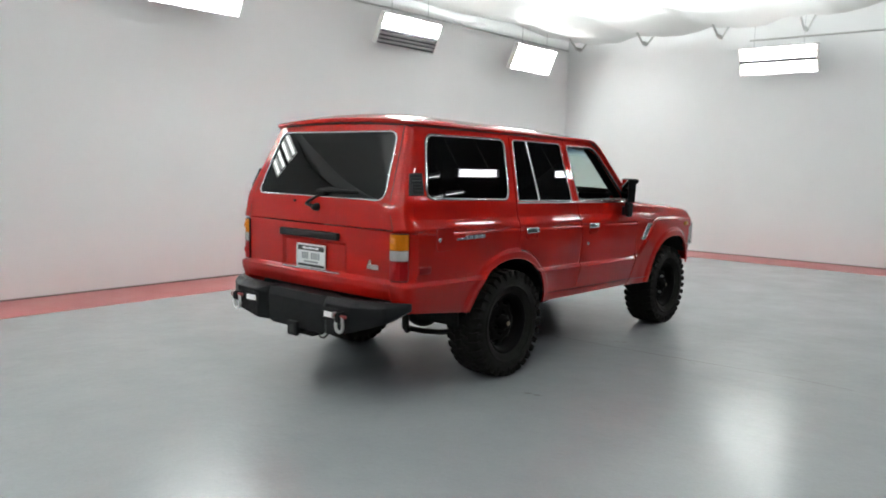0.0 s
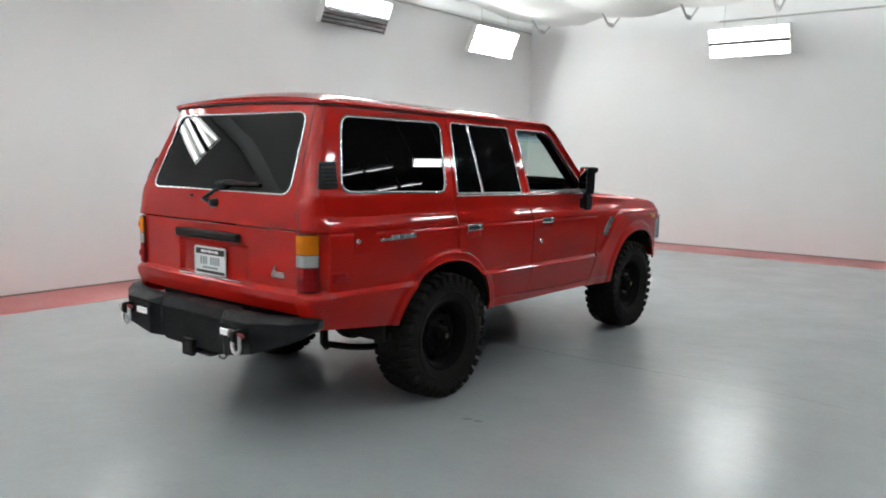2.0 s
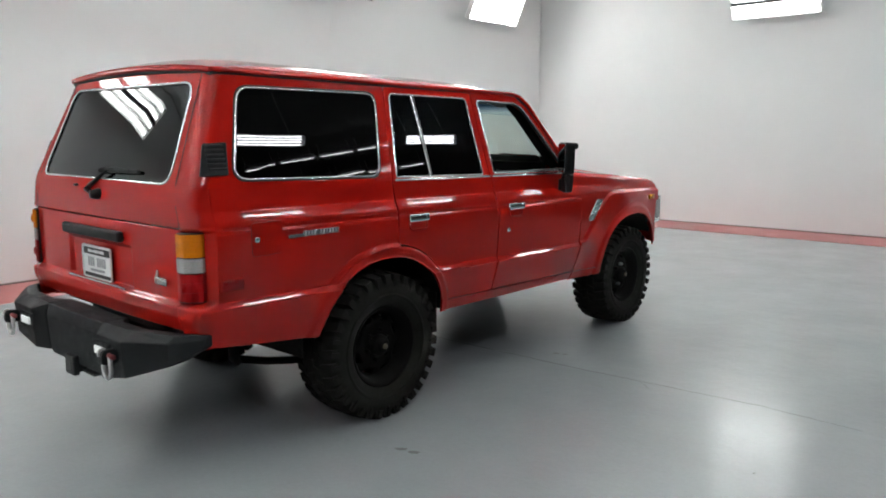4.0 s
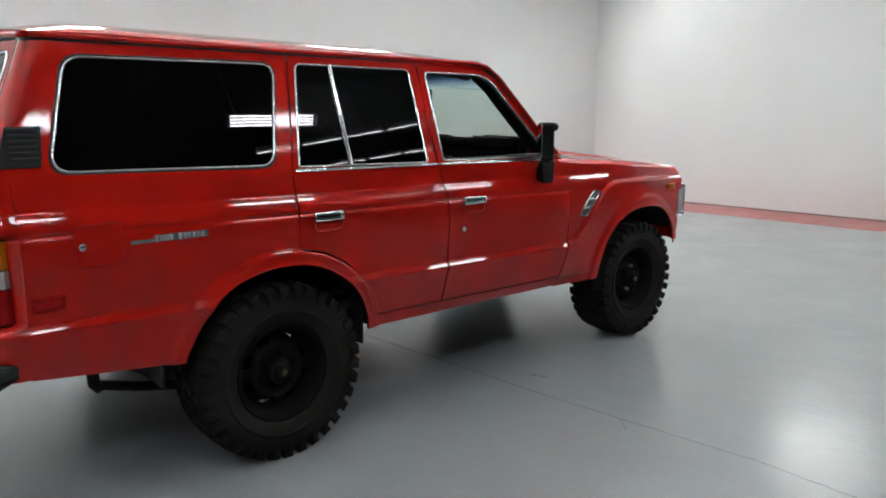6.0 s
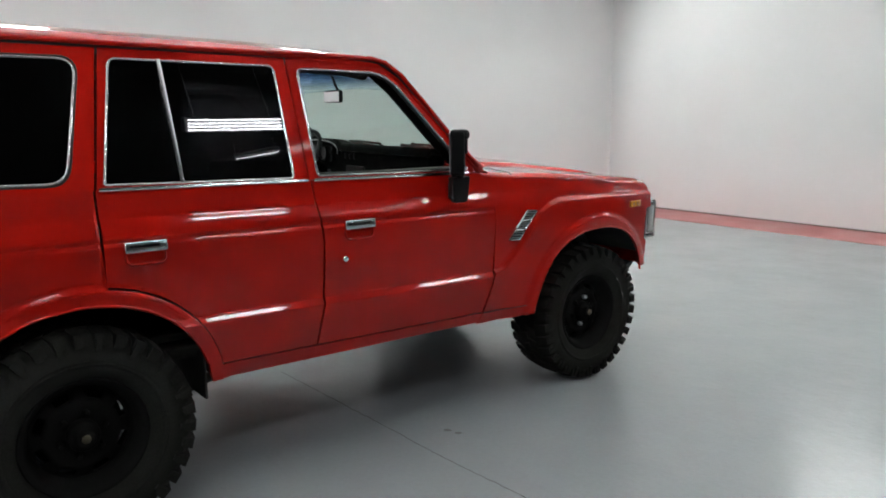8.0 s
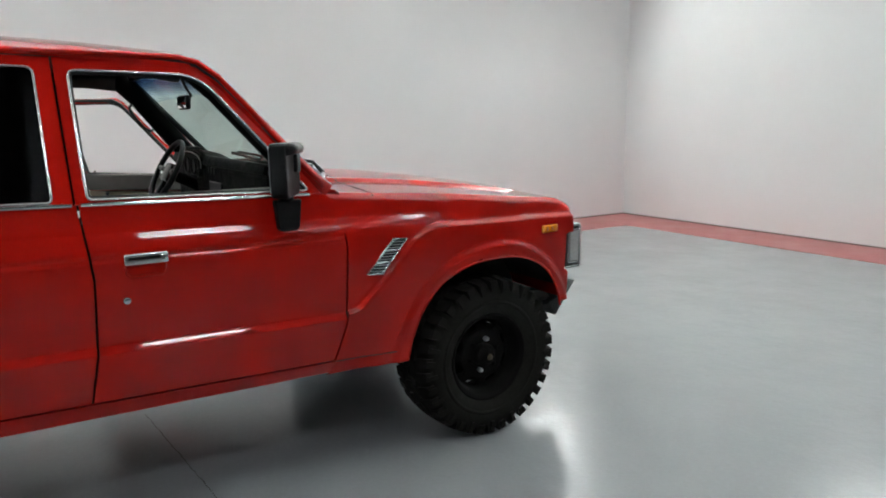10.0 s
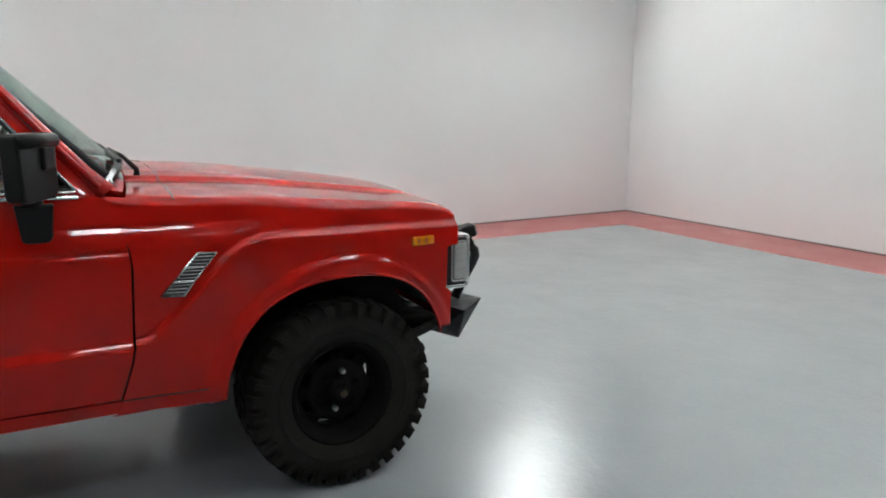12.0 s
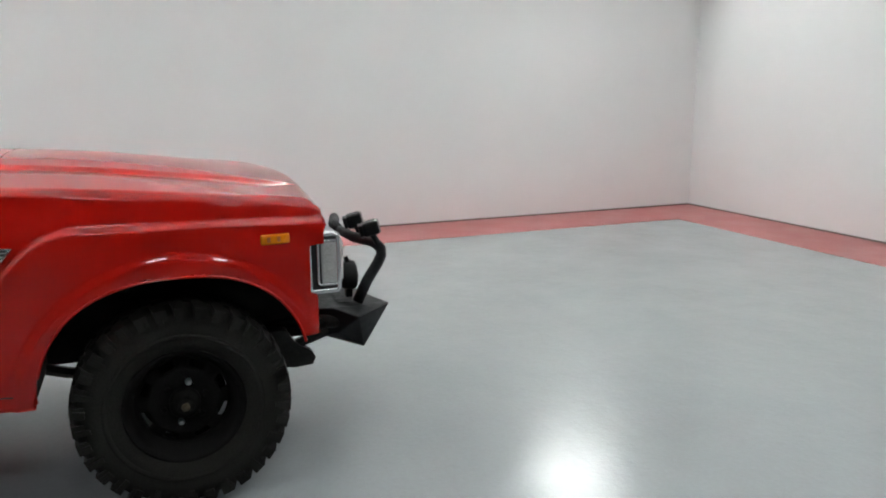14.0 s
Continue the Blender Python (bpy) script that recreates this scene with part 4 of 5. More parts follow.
part("tailgate_handle", bm_box((0.62, 0.035, 0.052), (-0.03, -1.095, 1.034), 0.012), BLACK_PLASTIC, lower, "black plastic pull bar")
part("hinge_strip", bm_tube([(-0.32, -1.092, 0.789), (0.29, -1.092, 0.789)], 0.006, 8), CHROME, lower)


# ---- wheels ----
TYRE_R = 0.388


def make_wheel(place, side):
    """Its outer face looks along +x; side -1 turns it round."""
    m = pose(*place) if side > 0 else pose(*place, 0, 0, 180)
    wh = part("wheel", bm_lathe([(-0.02, 0.02), (-0.02, 0.06), (0.0, 0.06), (0.0, 0.02)], 16), RIM_BLACK, car)
    wh.matrix_basis = m
    # carcass
    prof = [(-0.10, 0.205), (-0.118, 0.225), (-0.135, 0.27), (-0.137, 0.305), (-0.128, 0.345), (-0.112, 0.366), (-0.08, 0.377), (0, 0.380),
            (0.08, 0.377), (0.112, 0.366), (0.128, 0.345), (0.137, 0.305), (0.135, 0.27), (0.118, 0.225), (0.10, 0.205)]
    tyre = part("tyre", bm_lathe(prof, 72), RUBBER, wh, "black mud-terrain tyre", True)
    # raised rib and lettering band on the wall of the tyre
    part("wall_rib", bm_lathe([(0.1335, 0.262), (0.140, 0.268), (0.140, 0.276), (0.1345, 0.282)], 72), RUBBER, tyre, "", True)
    # tread blocks
    bm = bmesh.new()
    n = 34
    for k in range(n):
        for row, (xa, xb, sh, lean) in enumerate(((-0.135, -0.062, 0.0, 0.3), (-0.052, -0.004, 0.5, -0.5), (0.006, 0.054, 0.0, 0.5), (0.064, 0.135, 0.5, -0.3))):
            t0 = 2 * math.pi * (k + sh) / n
            wide = 2 * math.pi / n * (0.62 if row in (0, 3) else 0.66)
            pts = []
            for x in (xa, xb):
                for f in (-0.5, 0.5):
                    t = t0 + f * wide + lean * (x - (xa + xb) / 2) * 1.6
                    out = 0.3885 - 0.35 * max(0, abs(x) - 0.105)
                    low = 0.366 - (0.030 if abs(x) > 0.12 else 0)
                    for r in (low, out):
                        xx = x * (1.02 if r == out and abs(x) > 0.12 else 1.0)
                        pts.append((xx, r * math.cos(t), r * math.sin(t)))
            v = [bm.verts.new(p) for p in pts]
            for q in ((1, 3, 7, 5), (0, 1, 5, 4), (2, 6, 7, 3), (0, 2, 3, 1), (4, 5, 7, 6)):
                bm.faces.new([v[i] for i in q])
        # shoulder lugs down the outer wall
        for s in (-1, 1):
            t0 = 2 * math.pi * (k + (0.5 if s > 0 else 0.0)) / n
            w = 2 * math.pi / n * (0.3 if k % 2 else 0.42)
            lo = 0.318 if k % 2 else 0.332
            v = []
            for r, x in ((0.372, 0.133), (lo, 0.1385)):
                for f in (-0.5, 0.5):
                    for dx in (0, 0.011):
                        v.append(bm.verts.new((s * (x + dx * (1 if r > 0.36 else 0.75)), r * math.cos(t0 + f * w), r * math.sin(t0 + f * w))))
            for q in ((1, 3, 7, 5), (0, 1, 5, 4), (2, 6, 7, 3), (4, 5, 7, 6)):
                bm.faces.new([v[i] for i in q])
    bmesh.ops.recalc_face_normals(bm, faces=bm.faces)
    part("tread", bm, RUBBER, tyre)
    # steel rim with a ring of openings
    part("rim", bm_lathe([(-0.11, 0.212), (-0.10, 0.196), (-0.02, 0.186), (0.055, 0.186), (0.085, 0.196), (0.108, 0.212), (0.114, 0.216), (0.114, 0.208), (0.098, 0.190), (0.06, 0.178),
                           (0.036, 0.170), (0.03, 0.160)], 64), RIM_BLACK, wh, "", True)
    holes = lambda i, k: i == 1 and (k % 8) in (2, 3, 4, 5)
    disc = bm_lathe([(0.032, 0.172), (0.036, 0.158), (0.052, 0.132), (0.060, 0.115), (0.052, 0.085), (0.052, 0.062), (0.052, 0.0)], 64, skip=holes)
    ob = part("rim_disc", disc, RIM_BLACK, wh, "black steel disc with oval openings", True)
    mod = ob.modifiers.new("thickness", "SOLIDIFY")
    mod.thickness = 0.006
    part("hub", bm_lathe([(0.05, 0.056), (0.088, 0.055), (0.094, 0.05), (0.096, 0.036), (0.112, 0.034), (0.118, 0.028), (0.119, 0.0)], 32), RIM_BLACK, wh, "locking hub", True)
    part("hub_cap", bm_lathe([(0.118, 0.016), (0.122, 0.015), (0.123, 0.0)], 20), plain("dull_brass", (0.14, 0.12, 0.08), 0.5, 0.6), wh, "dull brass-grey hub centre", True)
    for k in range(6):
        t = 2 * math.pi * k / 6 + 0.3
        bm = bm_lathe([(0.05, 0.012), (0.072, 0.012), (0.078, 0.008), (0.079, 0)], 6)
        bmesh.ops.translate(bm, verts=bm.verts, vec=(0, 0.078 * math.cos(t), 0.078 * math.sin(t)))
        part("lug_nut", bm, STEEL if k in (1, 4) and place[1] > 1 else RIM_BLACK, wh)
    bm = bm_lathe([(-0.04, 0.02), (-0.04, 0.15), (-0.02, 0.155), (-0.02, 0.02)], 40)
    part("brake_drum", bm, UNDER, wh, "", True)
    return wh


for side in (1, -1):
    rear = make_wheel((side * 0.766, 0.010, TYRE_R), side)
    rear.matrix_basis = rear.matrix_basis @ Matrix.Diagonal((1, 1.025, 1.025, 1))
    make_wheel((side * 0.725, 2.704, TYRE_R), side)

# ---- underneath ----
def dark_sheet(name, fn, nu, nv, out, side=1):
    return sheet(name, fn, nu, nv, UNDER, car, out, side, solid=0.008)


for side in (1, -1):
    for c, a, top in ((0.03, 0.458, 0.866), (2.70, 0.468, 0.885)):
        def liner(u, v, c=c, a=a, top=top):
            t = math.pi * u
            y = min(c - (a + 0.012) * math.cos(t), 3.13)
            z = max(arch(y, c, a + 0.014, top + 0.01, 0.44, 2.15 if c < 1 else 2.4), 0.50 if c < 1 else (0.49 if y < c else 0.62))
            return (lerp(0.86 if c < 1 else 0.82, 0.45, v), y, z)
        dark_sheet("arch_liner", liner, 40, 6, (0, 0, -1), side)
        dark_sheet("arch_wall", lambda u, v, c=c, a=a, top=top: (0.452, c - (a + 0.012) * math.cos(math.pi * u), lerp(0.52, arch(c - (a + 0.011) * math.cos(math.pi * u), c, a + 0.014, top + 0.01, 0.44, 2.15 if c < 1 else 2.4), v)), 40, 4, (1, 0, 0), side)
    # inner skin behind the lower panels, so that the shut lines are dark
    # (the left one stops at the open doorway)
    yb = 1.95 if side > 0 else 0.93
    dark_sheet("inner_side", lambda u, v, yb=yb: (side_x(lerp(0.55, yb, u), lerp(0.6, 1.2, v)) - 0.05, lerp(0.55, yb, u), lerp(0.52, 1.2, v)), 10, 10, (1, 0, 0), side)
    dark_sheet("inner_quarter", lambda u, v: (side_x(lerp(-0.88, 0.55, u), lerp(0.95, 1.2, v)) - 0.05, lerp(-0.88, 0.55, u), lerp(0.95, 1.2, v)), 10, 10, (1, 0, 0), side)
    part("frame_rail", bm_box((0.07, 4.18, 0.12), (side * 0.40, 1.21, 0.53), 0.01), UNDER, car)
    part("leaf_spring", bm_tube([(side * 0.5, y, 0.285 + 0.105 * (y / 0.64) ** 2) for y in np.linspace(-0.64, 0.64, 9)], 0.022, 6), UNDER, car)
    part("spring_shackle", bm_tube([(side * 0.5, -0.64, 0.375), (side * 0.5, -0.665, 0.40), (side * 0.5, -0.67, 0.53)], 0.026, 8), UNDER, car, "", True)
    part("leaf_spring", bm_tube([(side * 0.5, 2.73 + y, 0.40 + 0.35 * (y / 0.58) ** 2 * 0.3) for y in np.linspace(-0.58, 0.58, 9)], 0.022, 6), UNDER, car)
    part("shock_absorber", bm_tube([(side * 0.54, -0.16, 0.33), (side * 0.50, -0.26, 0.72)], 0.028, 10), UNDER, car)
    for y, z0 in ((-0.50, 0.43), (0.468, 0.41), (2.222, 0.475)):
        part("splash_panel", bm_box((0.38, 0.012, 0.60 - z0), (side * 0.645, y, 0.30 + z0 / 2), 0.004), UNDER, car)
part("floor_pan", bm_box((1.56, 3.18, 0.05), (0, 0.66, 0.60), 0.01), UNDER, car)
# engine bay floor, unseen, made low and thick to block light under the car
part("engine_bay_floor", bm_box((0.85, 1.1, 0.17), (0, 2.6, 0.56), 0.02), UNDER, car)
part("rear_axle", bm_tube([(-0.66, 0, TYRE_R), (0.66, 0, TYRE_R)], 0.048, 12), UNDER, car, "", True)
part("front_axle", bm_tube([(-0.66, 2.73, TYRE_R), (0.66, 2.73, TYRE_R)], 0.048, 12), UNDER, car, "", True)
bm = bmesh.new()
bmesh.ops.create_uvsphere(bm, u_segments=20, v_segments=12, radius=0.15)
part("differential", bm, UNDER, car, "", True).matrix_basis = pose(0.05, 0, TYRE_R)
bm = bmesh.new()
bmesh.ops.create_uvsphere(bm, u_segments=20, v_segments=12, radius=0.14)
part("front_differential", bm, UNDER, car, "", True).matrix_basis = pose(-0.25, 2.73, TYRE_R)
part("drive_shaft", bm_tube([(0.05, 0.1, TYRE_R), (-0.05, 1.2, 0.52), (-0.2, 2.6, TYRE_R)], 0.035, 10), UNDER, car, "", True)
part("tie_rod", bm_tube([(-0.62, 2.56, 0.37), (0.62, 2.56, 0.37)], 0.017, 8), UNDER, car, "", True)
part("fuel_tank", bm_box((0.8, 0.75, 0.16), (0.0, -0.60, 0.54), 0.04), UNDER, car)
part("exhaust", bm_tube([(0.35, 1.6, 0.47), (0.42, 0.6, 0.47), (0.45, 0.2, 0.60), (0.45, -0.25, 0.62), (0.50, -0.46, 0.56), (0.52, -0.58, 0.55)], 0.028, 10), UNDER, car, "dark tailpipe", True)
part("muffler", bm_box((0.2, 0.55, 0.13), (0.38, 0.95, 0.48), 0.05, seg=4), UNDER, car, "", True)


# ---- fittings on the car ----
def side_frame(y, z, side, surf=None):
    """A pose on the car's flank: local x forward, local y up, local z outward (right side), mirrored for the left."""
    f = surf or side_x
    x = f(y, z)
    dz = (f(y, z + 0.02) - f(y, z - 0.02)) / 0.04
    dy = (f(y + 0.02, z) - f(y - 0.02, z)) / 0.04
    n = Vector((1, -dy, -dz)).normalized()
    fwd = Vector((dy, 1, 0)).normalized()
    up = n.cross(fwd)
    m = Matrix((fwd, up, n)).transposed().to_4x4()
    m.translation = (x, y, z)
    if side < 0:
        m = Matrix.Diagonal((-1, 1, 1, 1)) @ m
    return m


def put(name, bm, mat, parent, m, label="", smooth=False):
    bmesh.ops.transform(bm, matrix=m, verts=bm.verts)
    if m.determinant() < 0:
        bmesh.ops.reverse_faces(bm, faces=bm.faces)
    return part(name, bm, mat, parent, label, smooth)


doors = {}
for ob in list(car.children):
    doors.setdefault(ob.name.split(".")[0], []).append(ob)


def owner(kind, side):
    return doors[kind][0 if side > 0 else 1]


for side in (1, -1):
    # door handles: chrome frame, black inset, lower lip catching light
    for kind, y in (("rear_door", 0.260), ("front_door", 1.155)):
        dr = owner(kind, side)
        m = side_frame(y, 1.056 - 0.004 * y, side)
        h = put("door_handle", bm_box((0.150, 0.040, 0.026), (0, 0, 0.008), 0.006), CHROME, dr, m, "chrome door handle", True)
        put("handle_grip", bm_box((0.108, 0.011, 0.008), (-0.008, 0.003, 0.020), 0.003), BLACK_PLASTIC, h, m)
        put("handle_button", bm_box((0.02, 0.022, 0.008), (0.058, 0.0, 0.022), 0.003), CHROME, h, m)
        put("recess_edge", bm_tube([(-0.070, -0.024, 0.0), (-0.067, -0.05, 0.001), (-0.056, -0.0615, 0.0015), (0.056, -0.0615, 0.0015), (0.067, -0.05, 0.001), (0.070, -0.024, 0.0)], 0.0048, 8), PAINT, dr, m, "", True)
        put("handle_recess", bm_prism(rounded([(-0.060, -0.056), (0.060, -0.056), (0.068, -0.018), (-0.068, -0.018)], 0.016), 0.004, Matrix.Translation((0, 0, -0.003)), 0.0015), PAINT, dr, m)
    m = side_frame(1.083, 0.907, side)
    bm = bm_lathe([(0, 0.0135), (0.005, 0.0135), (0.008, 0.010), (0.008, 0.0)], 20, "z")
    put("door_lock", bm, CHROME, owner("front_door", side), m, "round chrome key lock", True)
    qp = owner("quarter_panel", side)
    if side > 0:
        # fuel flap with its knob
        c = (-0.716, 1.045)
        m = side_frame(*c, side)
        flap = rounded([(-0.080, -0.075), (0.080, -0.072), (0.084, 0.076), (-0.084, 0.074)], 0.018)
        fl = put("fuel_flap", bm_prism(flap, 0.0035, Matrix.Translation((0, 0, -0.0005)), 0.0012), PAINT, qp, m, "", False)
        put("flap_gap", bm_tube([(x, y, 0.0005) for x, y in flap], 0.0013, 6, True), SEAL, fl, m)
        mk = side_frame(-0.772, 1.044, side)
        put("flap_lock", bm_lathe([(0, 0.014), (0.006, 0.014), (0.01, 0.01), (0.011, 0.0)], 20, "z"), CHROME, fl, mk, "round chrome filler lock", True)
    # model badge: chrome bar with raised plain letters
    m = side_frame(-0.453, 1.046, side)
    bd = put("badge", bm_prism([(-0.15, -0.012), (0.15, -0.012), (0.15, 0.014), (-0.06, 0.014), (-0.07, 0.002), (-0.15, 0.002)], 0.006, None, 0.0012), CHROME, qp, m, "chrome badge with unreadable raised lettering")
    for k in range(11):
        x0 = -0.055 + k * 0.0182
        if k == 4:
            continue
        put("letter", bm_box((0.0125, 0.020 if k not in (0, 5) else 0.026, 0.004), (x0, 0.001, 0.0075), 0.001), GREY_INK if k % 3 else STEEL, bd, m)
    # side marker on the quarter
    m = side_frame(-0.898, 0.858, side)
    mk = put("side_marker", bm_box((0.106, 0.044, 0.012), (0, 0, 0.003), 0.005), RED_LENS, qp, m, "red side marker lens", True)
    put("marker_frame", bm_tube([(x, y, 0.004) for x, y in rounded([(-0.056, -0.025), (0.056, -0.025), (0.056, 0.025), (-0.056, 0.025)], 0.012)], 0.0035, 6, True), PAINT, mk, m)
    # black vent on the rear pillar
    rp = owner("rear_pillar_panel", side)
    m = side_frame(-0.915, 1.400, side)
    vent = put("pillar_vent", bm_prism(rounded([(-0.085, -0.074), (0.053, -0.074), (0.073, 0.073), (-0.042, 0.070)], 0.008), 0.008, None, 0.002), BLACK_PLASTIC, rp, m, "black plastic flow-through vent")
    for k in range(6):
        zz = -0.045 + k * 0.021
        put("slat", bm_box((0.088, 0.008, 0.010), (0.006, zz, 0.010), 0.002, Matrix.Rotation(0.4, 4, "X")), SEAL, vent, m)
    # wing vent: slanted chrome grille
    w = owner("front_wing", side)
    m = side_frame(2.121, 0.953, side, wing_x)
    out = [(-0.097, -0.068), (-0.022, -0.072), (0.098, 0.069), (0.034, 0.071)]
    gv = put("wing_vent", bm_prism(out, 0.005, None, 0.001), SEAL, w, m, "slanted chrome grille with black slots")
    put("vent_frame", bm_tube([(x, y, 0.006) for x, y in out], 0.0055, 8, True), CHROME, gv, m, "", True)
    for k in range(1, 12):
        t = k / 12
        a = (lerp(out[0][0], out[3][0], t), lerp(out[0][1], out[3][1], t), 0.007)
        b = (lerp(out[1][0], out[2][0], t), lerp(out[1][1], out[2][1], t), 0.007)
        if k in (4, 8):
            put("vent_bar", bm_tube([a, b], 0.006, 8), CHROME, gv, m, "", True)
        else:
            put("vent_bar", bm_tube([a, b], 0.0014, 6), STEEL, gv, m, "", True)
    # front side marker
    m = side_frame(3.05, 0.988, side, wing_x)
    mk = put("side_marker", bm_box((0.105, 0.036, 0.014), (0, 0, 0.004), 0.005), AMBER, w, m, "amber front side marker", True)
    for xx in (-0.025, 0.012):
        put("bulb_shadow", bm_box((0.012, 0.018, 0.002), (xx, 0, 0.0115), 0.0008), plain("dark_amber", (0.35, 0.08, 0.01), 0.3), mk, m)

    # tail lamp: amber, clear and red lenses in a dark bezel
    def lamp_block(z0, z1, grow, bevel):
        """A slice of the lamp, whose plan curves round the corner of the tail."""
        face = [(0.752, -1.080), (0.776, -1.081), (0.800, -1.073), (0.820, -1.058), (0.835, -1.039), (0.843, -1.016)]
        plan = [(x + grow * max(0.0, (x - 0.75) / 0.09), y - grow * min(1.0, (0.86 - x) / 0.06)) for x, y in face]
        plan += [(0.830, -0.985), (0.790, -1.000), (0.752, -1.030)]
        return bm_prism([(x * side, y) for x, y in plan], z1 - z0, Matrix.Translation((0, 0, z0)), bevel)

    lamp = part("tail_lamp", lamp_block(0.792, 1.094, 0.0, 0.004), SEAL, car, "tail lamp, amber above clear above red")
    for nm, mat, z0, z1 in (("amber_lens", AMBER, 0.990, 1.089), ("clear_lens", CLEAR_LENS, 0.924, 0.986), ("red_lens", RED_LENS, 0.798, 0.920)):
        part(nm, lamp_block(z0, z1, 0.005, 0.003), mat, lamp)
        for k in range(1, 3):
            zz = lerp(z0, z1, k / 3)
            part("lens_rib", lamp_block(zz - 0.0015, zz + 0.0015, 0.0065, 0.0), mat, lamp)
    for zc, r, mat in ((1.042, 0.026, AMBER), (0.858, 0.026, RED_LENS)):
        bm = bm_lathe([(-1.0865, 0.0), (-1.0895, r * 0.7), (-1.084, r)], 20, "y")
        bmesh.ops.translate(bm, verts=bm.verts, vec=(side * 0.782, 0, zc))
        part("lens_boss", bm, mat, lamp, "", True)

    # large mirror on a black arm, on the right-hand door only
    if side > 0:
        mir = empty("door_mirror", pose(0.93, 1.668, 1.345, 0, 0, -40))
        mir.parent = owner("front_door", side)
        tagged(mir, "large black boxy door mirror on a short arm")
        shell = rounded([(-0.085, -0.102), (0.075, -0.112), (0.085, 0.096), (-0.085, 0.096)], [0.03, 0.03, 0.02, 0.02])
        part("mirror_housing", bm_prism(shell, 0.066, Matrix.Translation((0, 0.033, 0)) @ Matrix.Rotation(math.pi / 2, 4, "X"), 0.008), BLACK_PLASTIC, mir)
        part("mirror_brow", bm_tube([(-0.075, 0.033, 0.074), (0.078, 0.033, 0.074)], 0.022, 14), BLACK_PLASTIC, mir, "", True)
        part("mirror_boss", bm_box((0.05, 0.02, 0.07), (-0.035, 0.036, 0.02), 0.006), BLACK_PLASTIC, mir)
        part("mirror_glass", bm_prism([(x * 0.9, z * 0.9) for x, z in shell], 0.004, Matrix.Translation((0, -0.0325, 0)) @ Matrix.Rotation(math.pi / 2, 4, "X")), MIRROR, mir, "silvered mirror glass")
        part("mirror_neck", bm_tube([(0.0, 0, -0.10), (0.0, 0, -0.125)], 0.03, 12), BLACK_PLASTIC, mir, "", True)
        foot = rounded([(-0.052, 0.0), (0.055, 0.0), (0.043, -0.118), (-0.038, -0.118)], [0.008, 0.008, 0.02, 0.02])
        turn = pose(0, 0, 0, 0, 0, 40) @ pose(0.02, 0, -0.118) @ Matrix.Rotation(math.pi / 2, 4, "Z") @ Matrix.Rotation(math.pi / 2, 4, "X")
        part("mirror_arm", bm_prism(foot, 0.035, turn @ Matrix.Translation((0, 0, -0.03)), 0.006), BLACK_PLASTIC, mir)
        part("mirror_mount", bm_box((0.07, 0.07, 0.08), (-0.02, 0.0, -0.185), 0.008, Matrix.Rotation(math.radians(40), 4, "Z")), BLACK_PLASTIC, mir)

    # headlamp: chrome bezel wrapped round a glass lens
    xs = side * 0.648
    hl = empty("headlamp")
    hl.parent = car
    tagged(hl, "rectangular headlamp in a chrome bezel")
    bm = bm_box((0.325, 0.10, 0.235), (xs, 3.238, 0.875), 0.009, seg=2)
    part("bezel", bm, CHROME, hl)
    part("bezel_step", bm_box((0.29, 0.03, 0.20), (xs + side * 0.006, 3.290, 0.875), 0.012, seg=3), SEAL, hl, "", False)
    part("bezel_inner", bm_box((0.275, 0.03, 0.185), (xs + side * 0.012, 3.297, 0.875), 0.012, seg=3), CHROME, hl, "", True)
    part("lamp_lens", bm_box((0.25, 0.05, 0.165), (xs + side * 0.016, 3.295, 0.872), 0.015, seg=3), CLEAR_LENS, hl, "clear headlamp lens", True)
    # the lens and its frames wrap round the corner
    xo = side * 0.8115
    part("side_backing", bm_box((0.012, 0.112, 0.222), (xo + side * 0.006, 3.234, 0.875), 0.003), SEAL, hl)

    def ring(y0, y1, z0, z1, x, r):
        return bm_tube([(x, y, z) for y, z in rounded([(y0, z0), (y1, z0), (y1, z1), (y0, z1)], 0.016)], r, 10, True)

    part("side_frame", ring(3.180, 3.290, 0.766, 0.984, xo + side * 0.011, 0.0095), CHROME, hl, "", True)
    part("side_line", ring(3.212, 3.288, 0.790, 0.960, xo + side * 0.013, 0.0055), CHROME, hl, "", True)
    part("side_lens", bm_box((0.020, 0.064, 0.158), (xo + side * 0.007, 3.255, 0.875), 0.008, seg=3), CLEAR_LENS, hl, "frosted side of the headlamp lens", True)

# front of the car: grille, lower valance
bm = bm_box((0.95, 0.04, 0.22), (0, 3.251, 0.875), 0.01)
gr = part("grille", bm, BLACK_PLASTIC, car, "black front grille")
for k in range(7):
    part("grille_bar", bm_box((0.93, 0.02, 0.008), (0, 3.278, 0.79 + k * 0.028), 0.002), CHROME if k in (0, 6) else BLACK_PLASTIC, gr)
def nose(u, v):
    x = lerp(-0.822, 0.822, u)
    z = lerp(0.605, 0.785, v)
    return (x, 3.221 + 0.03 * (1 - (x / 0.82) ** 2) - 0.05 * max(0, abs(x) / 0.822 - 0.93) / 0.07, z)
sheet("front_valance", nose, 40, 8, PAINT, car, (0, 1, 0))
sheet("bonnet_front", lambda u, v: (lerp(-0.80, 0.80, u), lerp(3.303, 3.285, v) - 0.050 * lerp(-1, 1, u) ** 2, lerp(1.040 - 0.022 * lerp(-1, 1, u) ** 2, 0.975, v)), 30, 6, PAINT, car, (0, 1, 0))

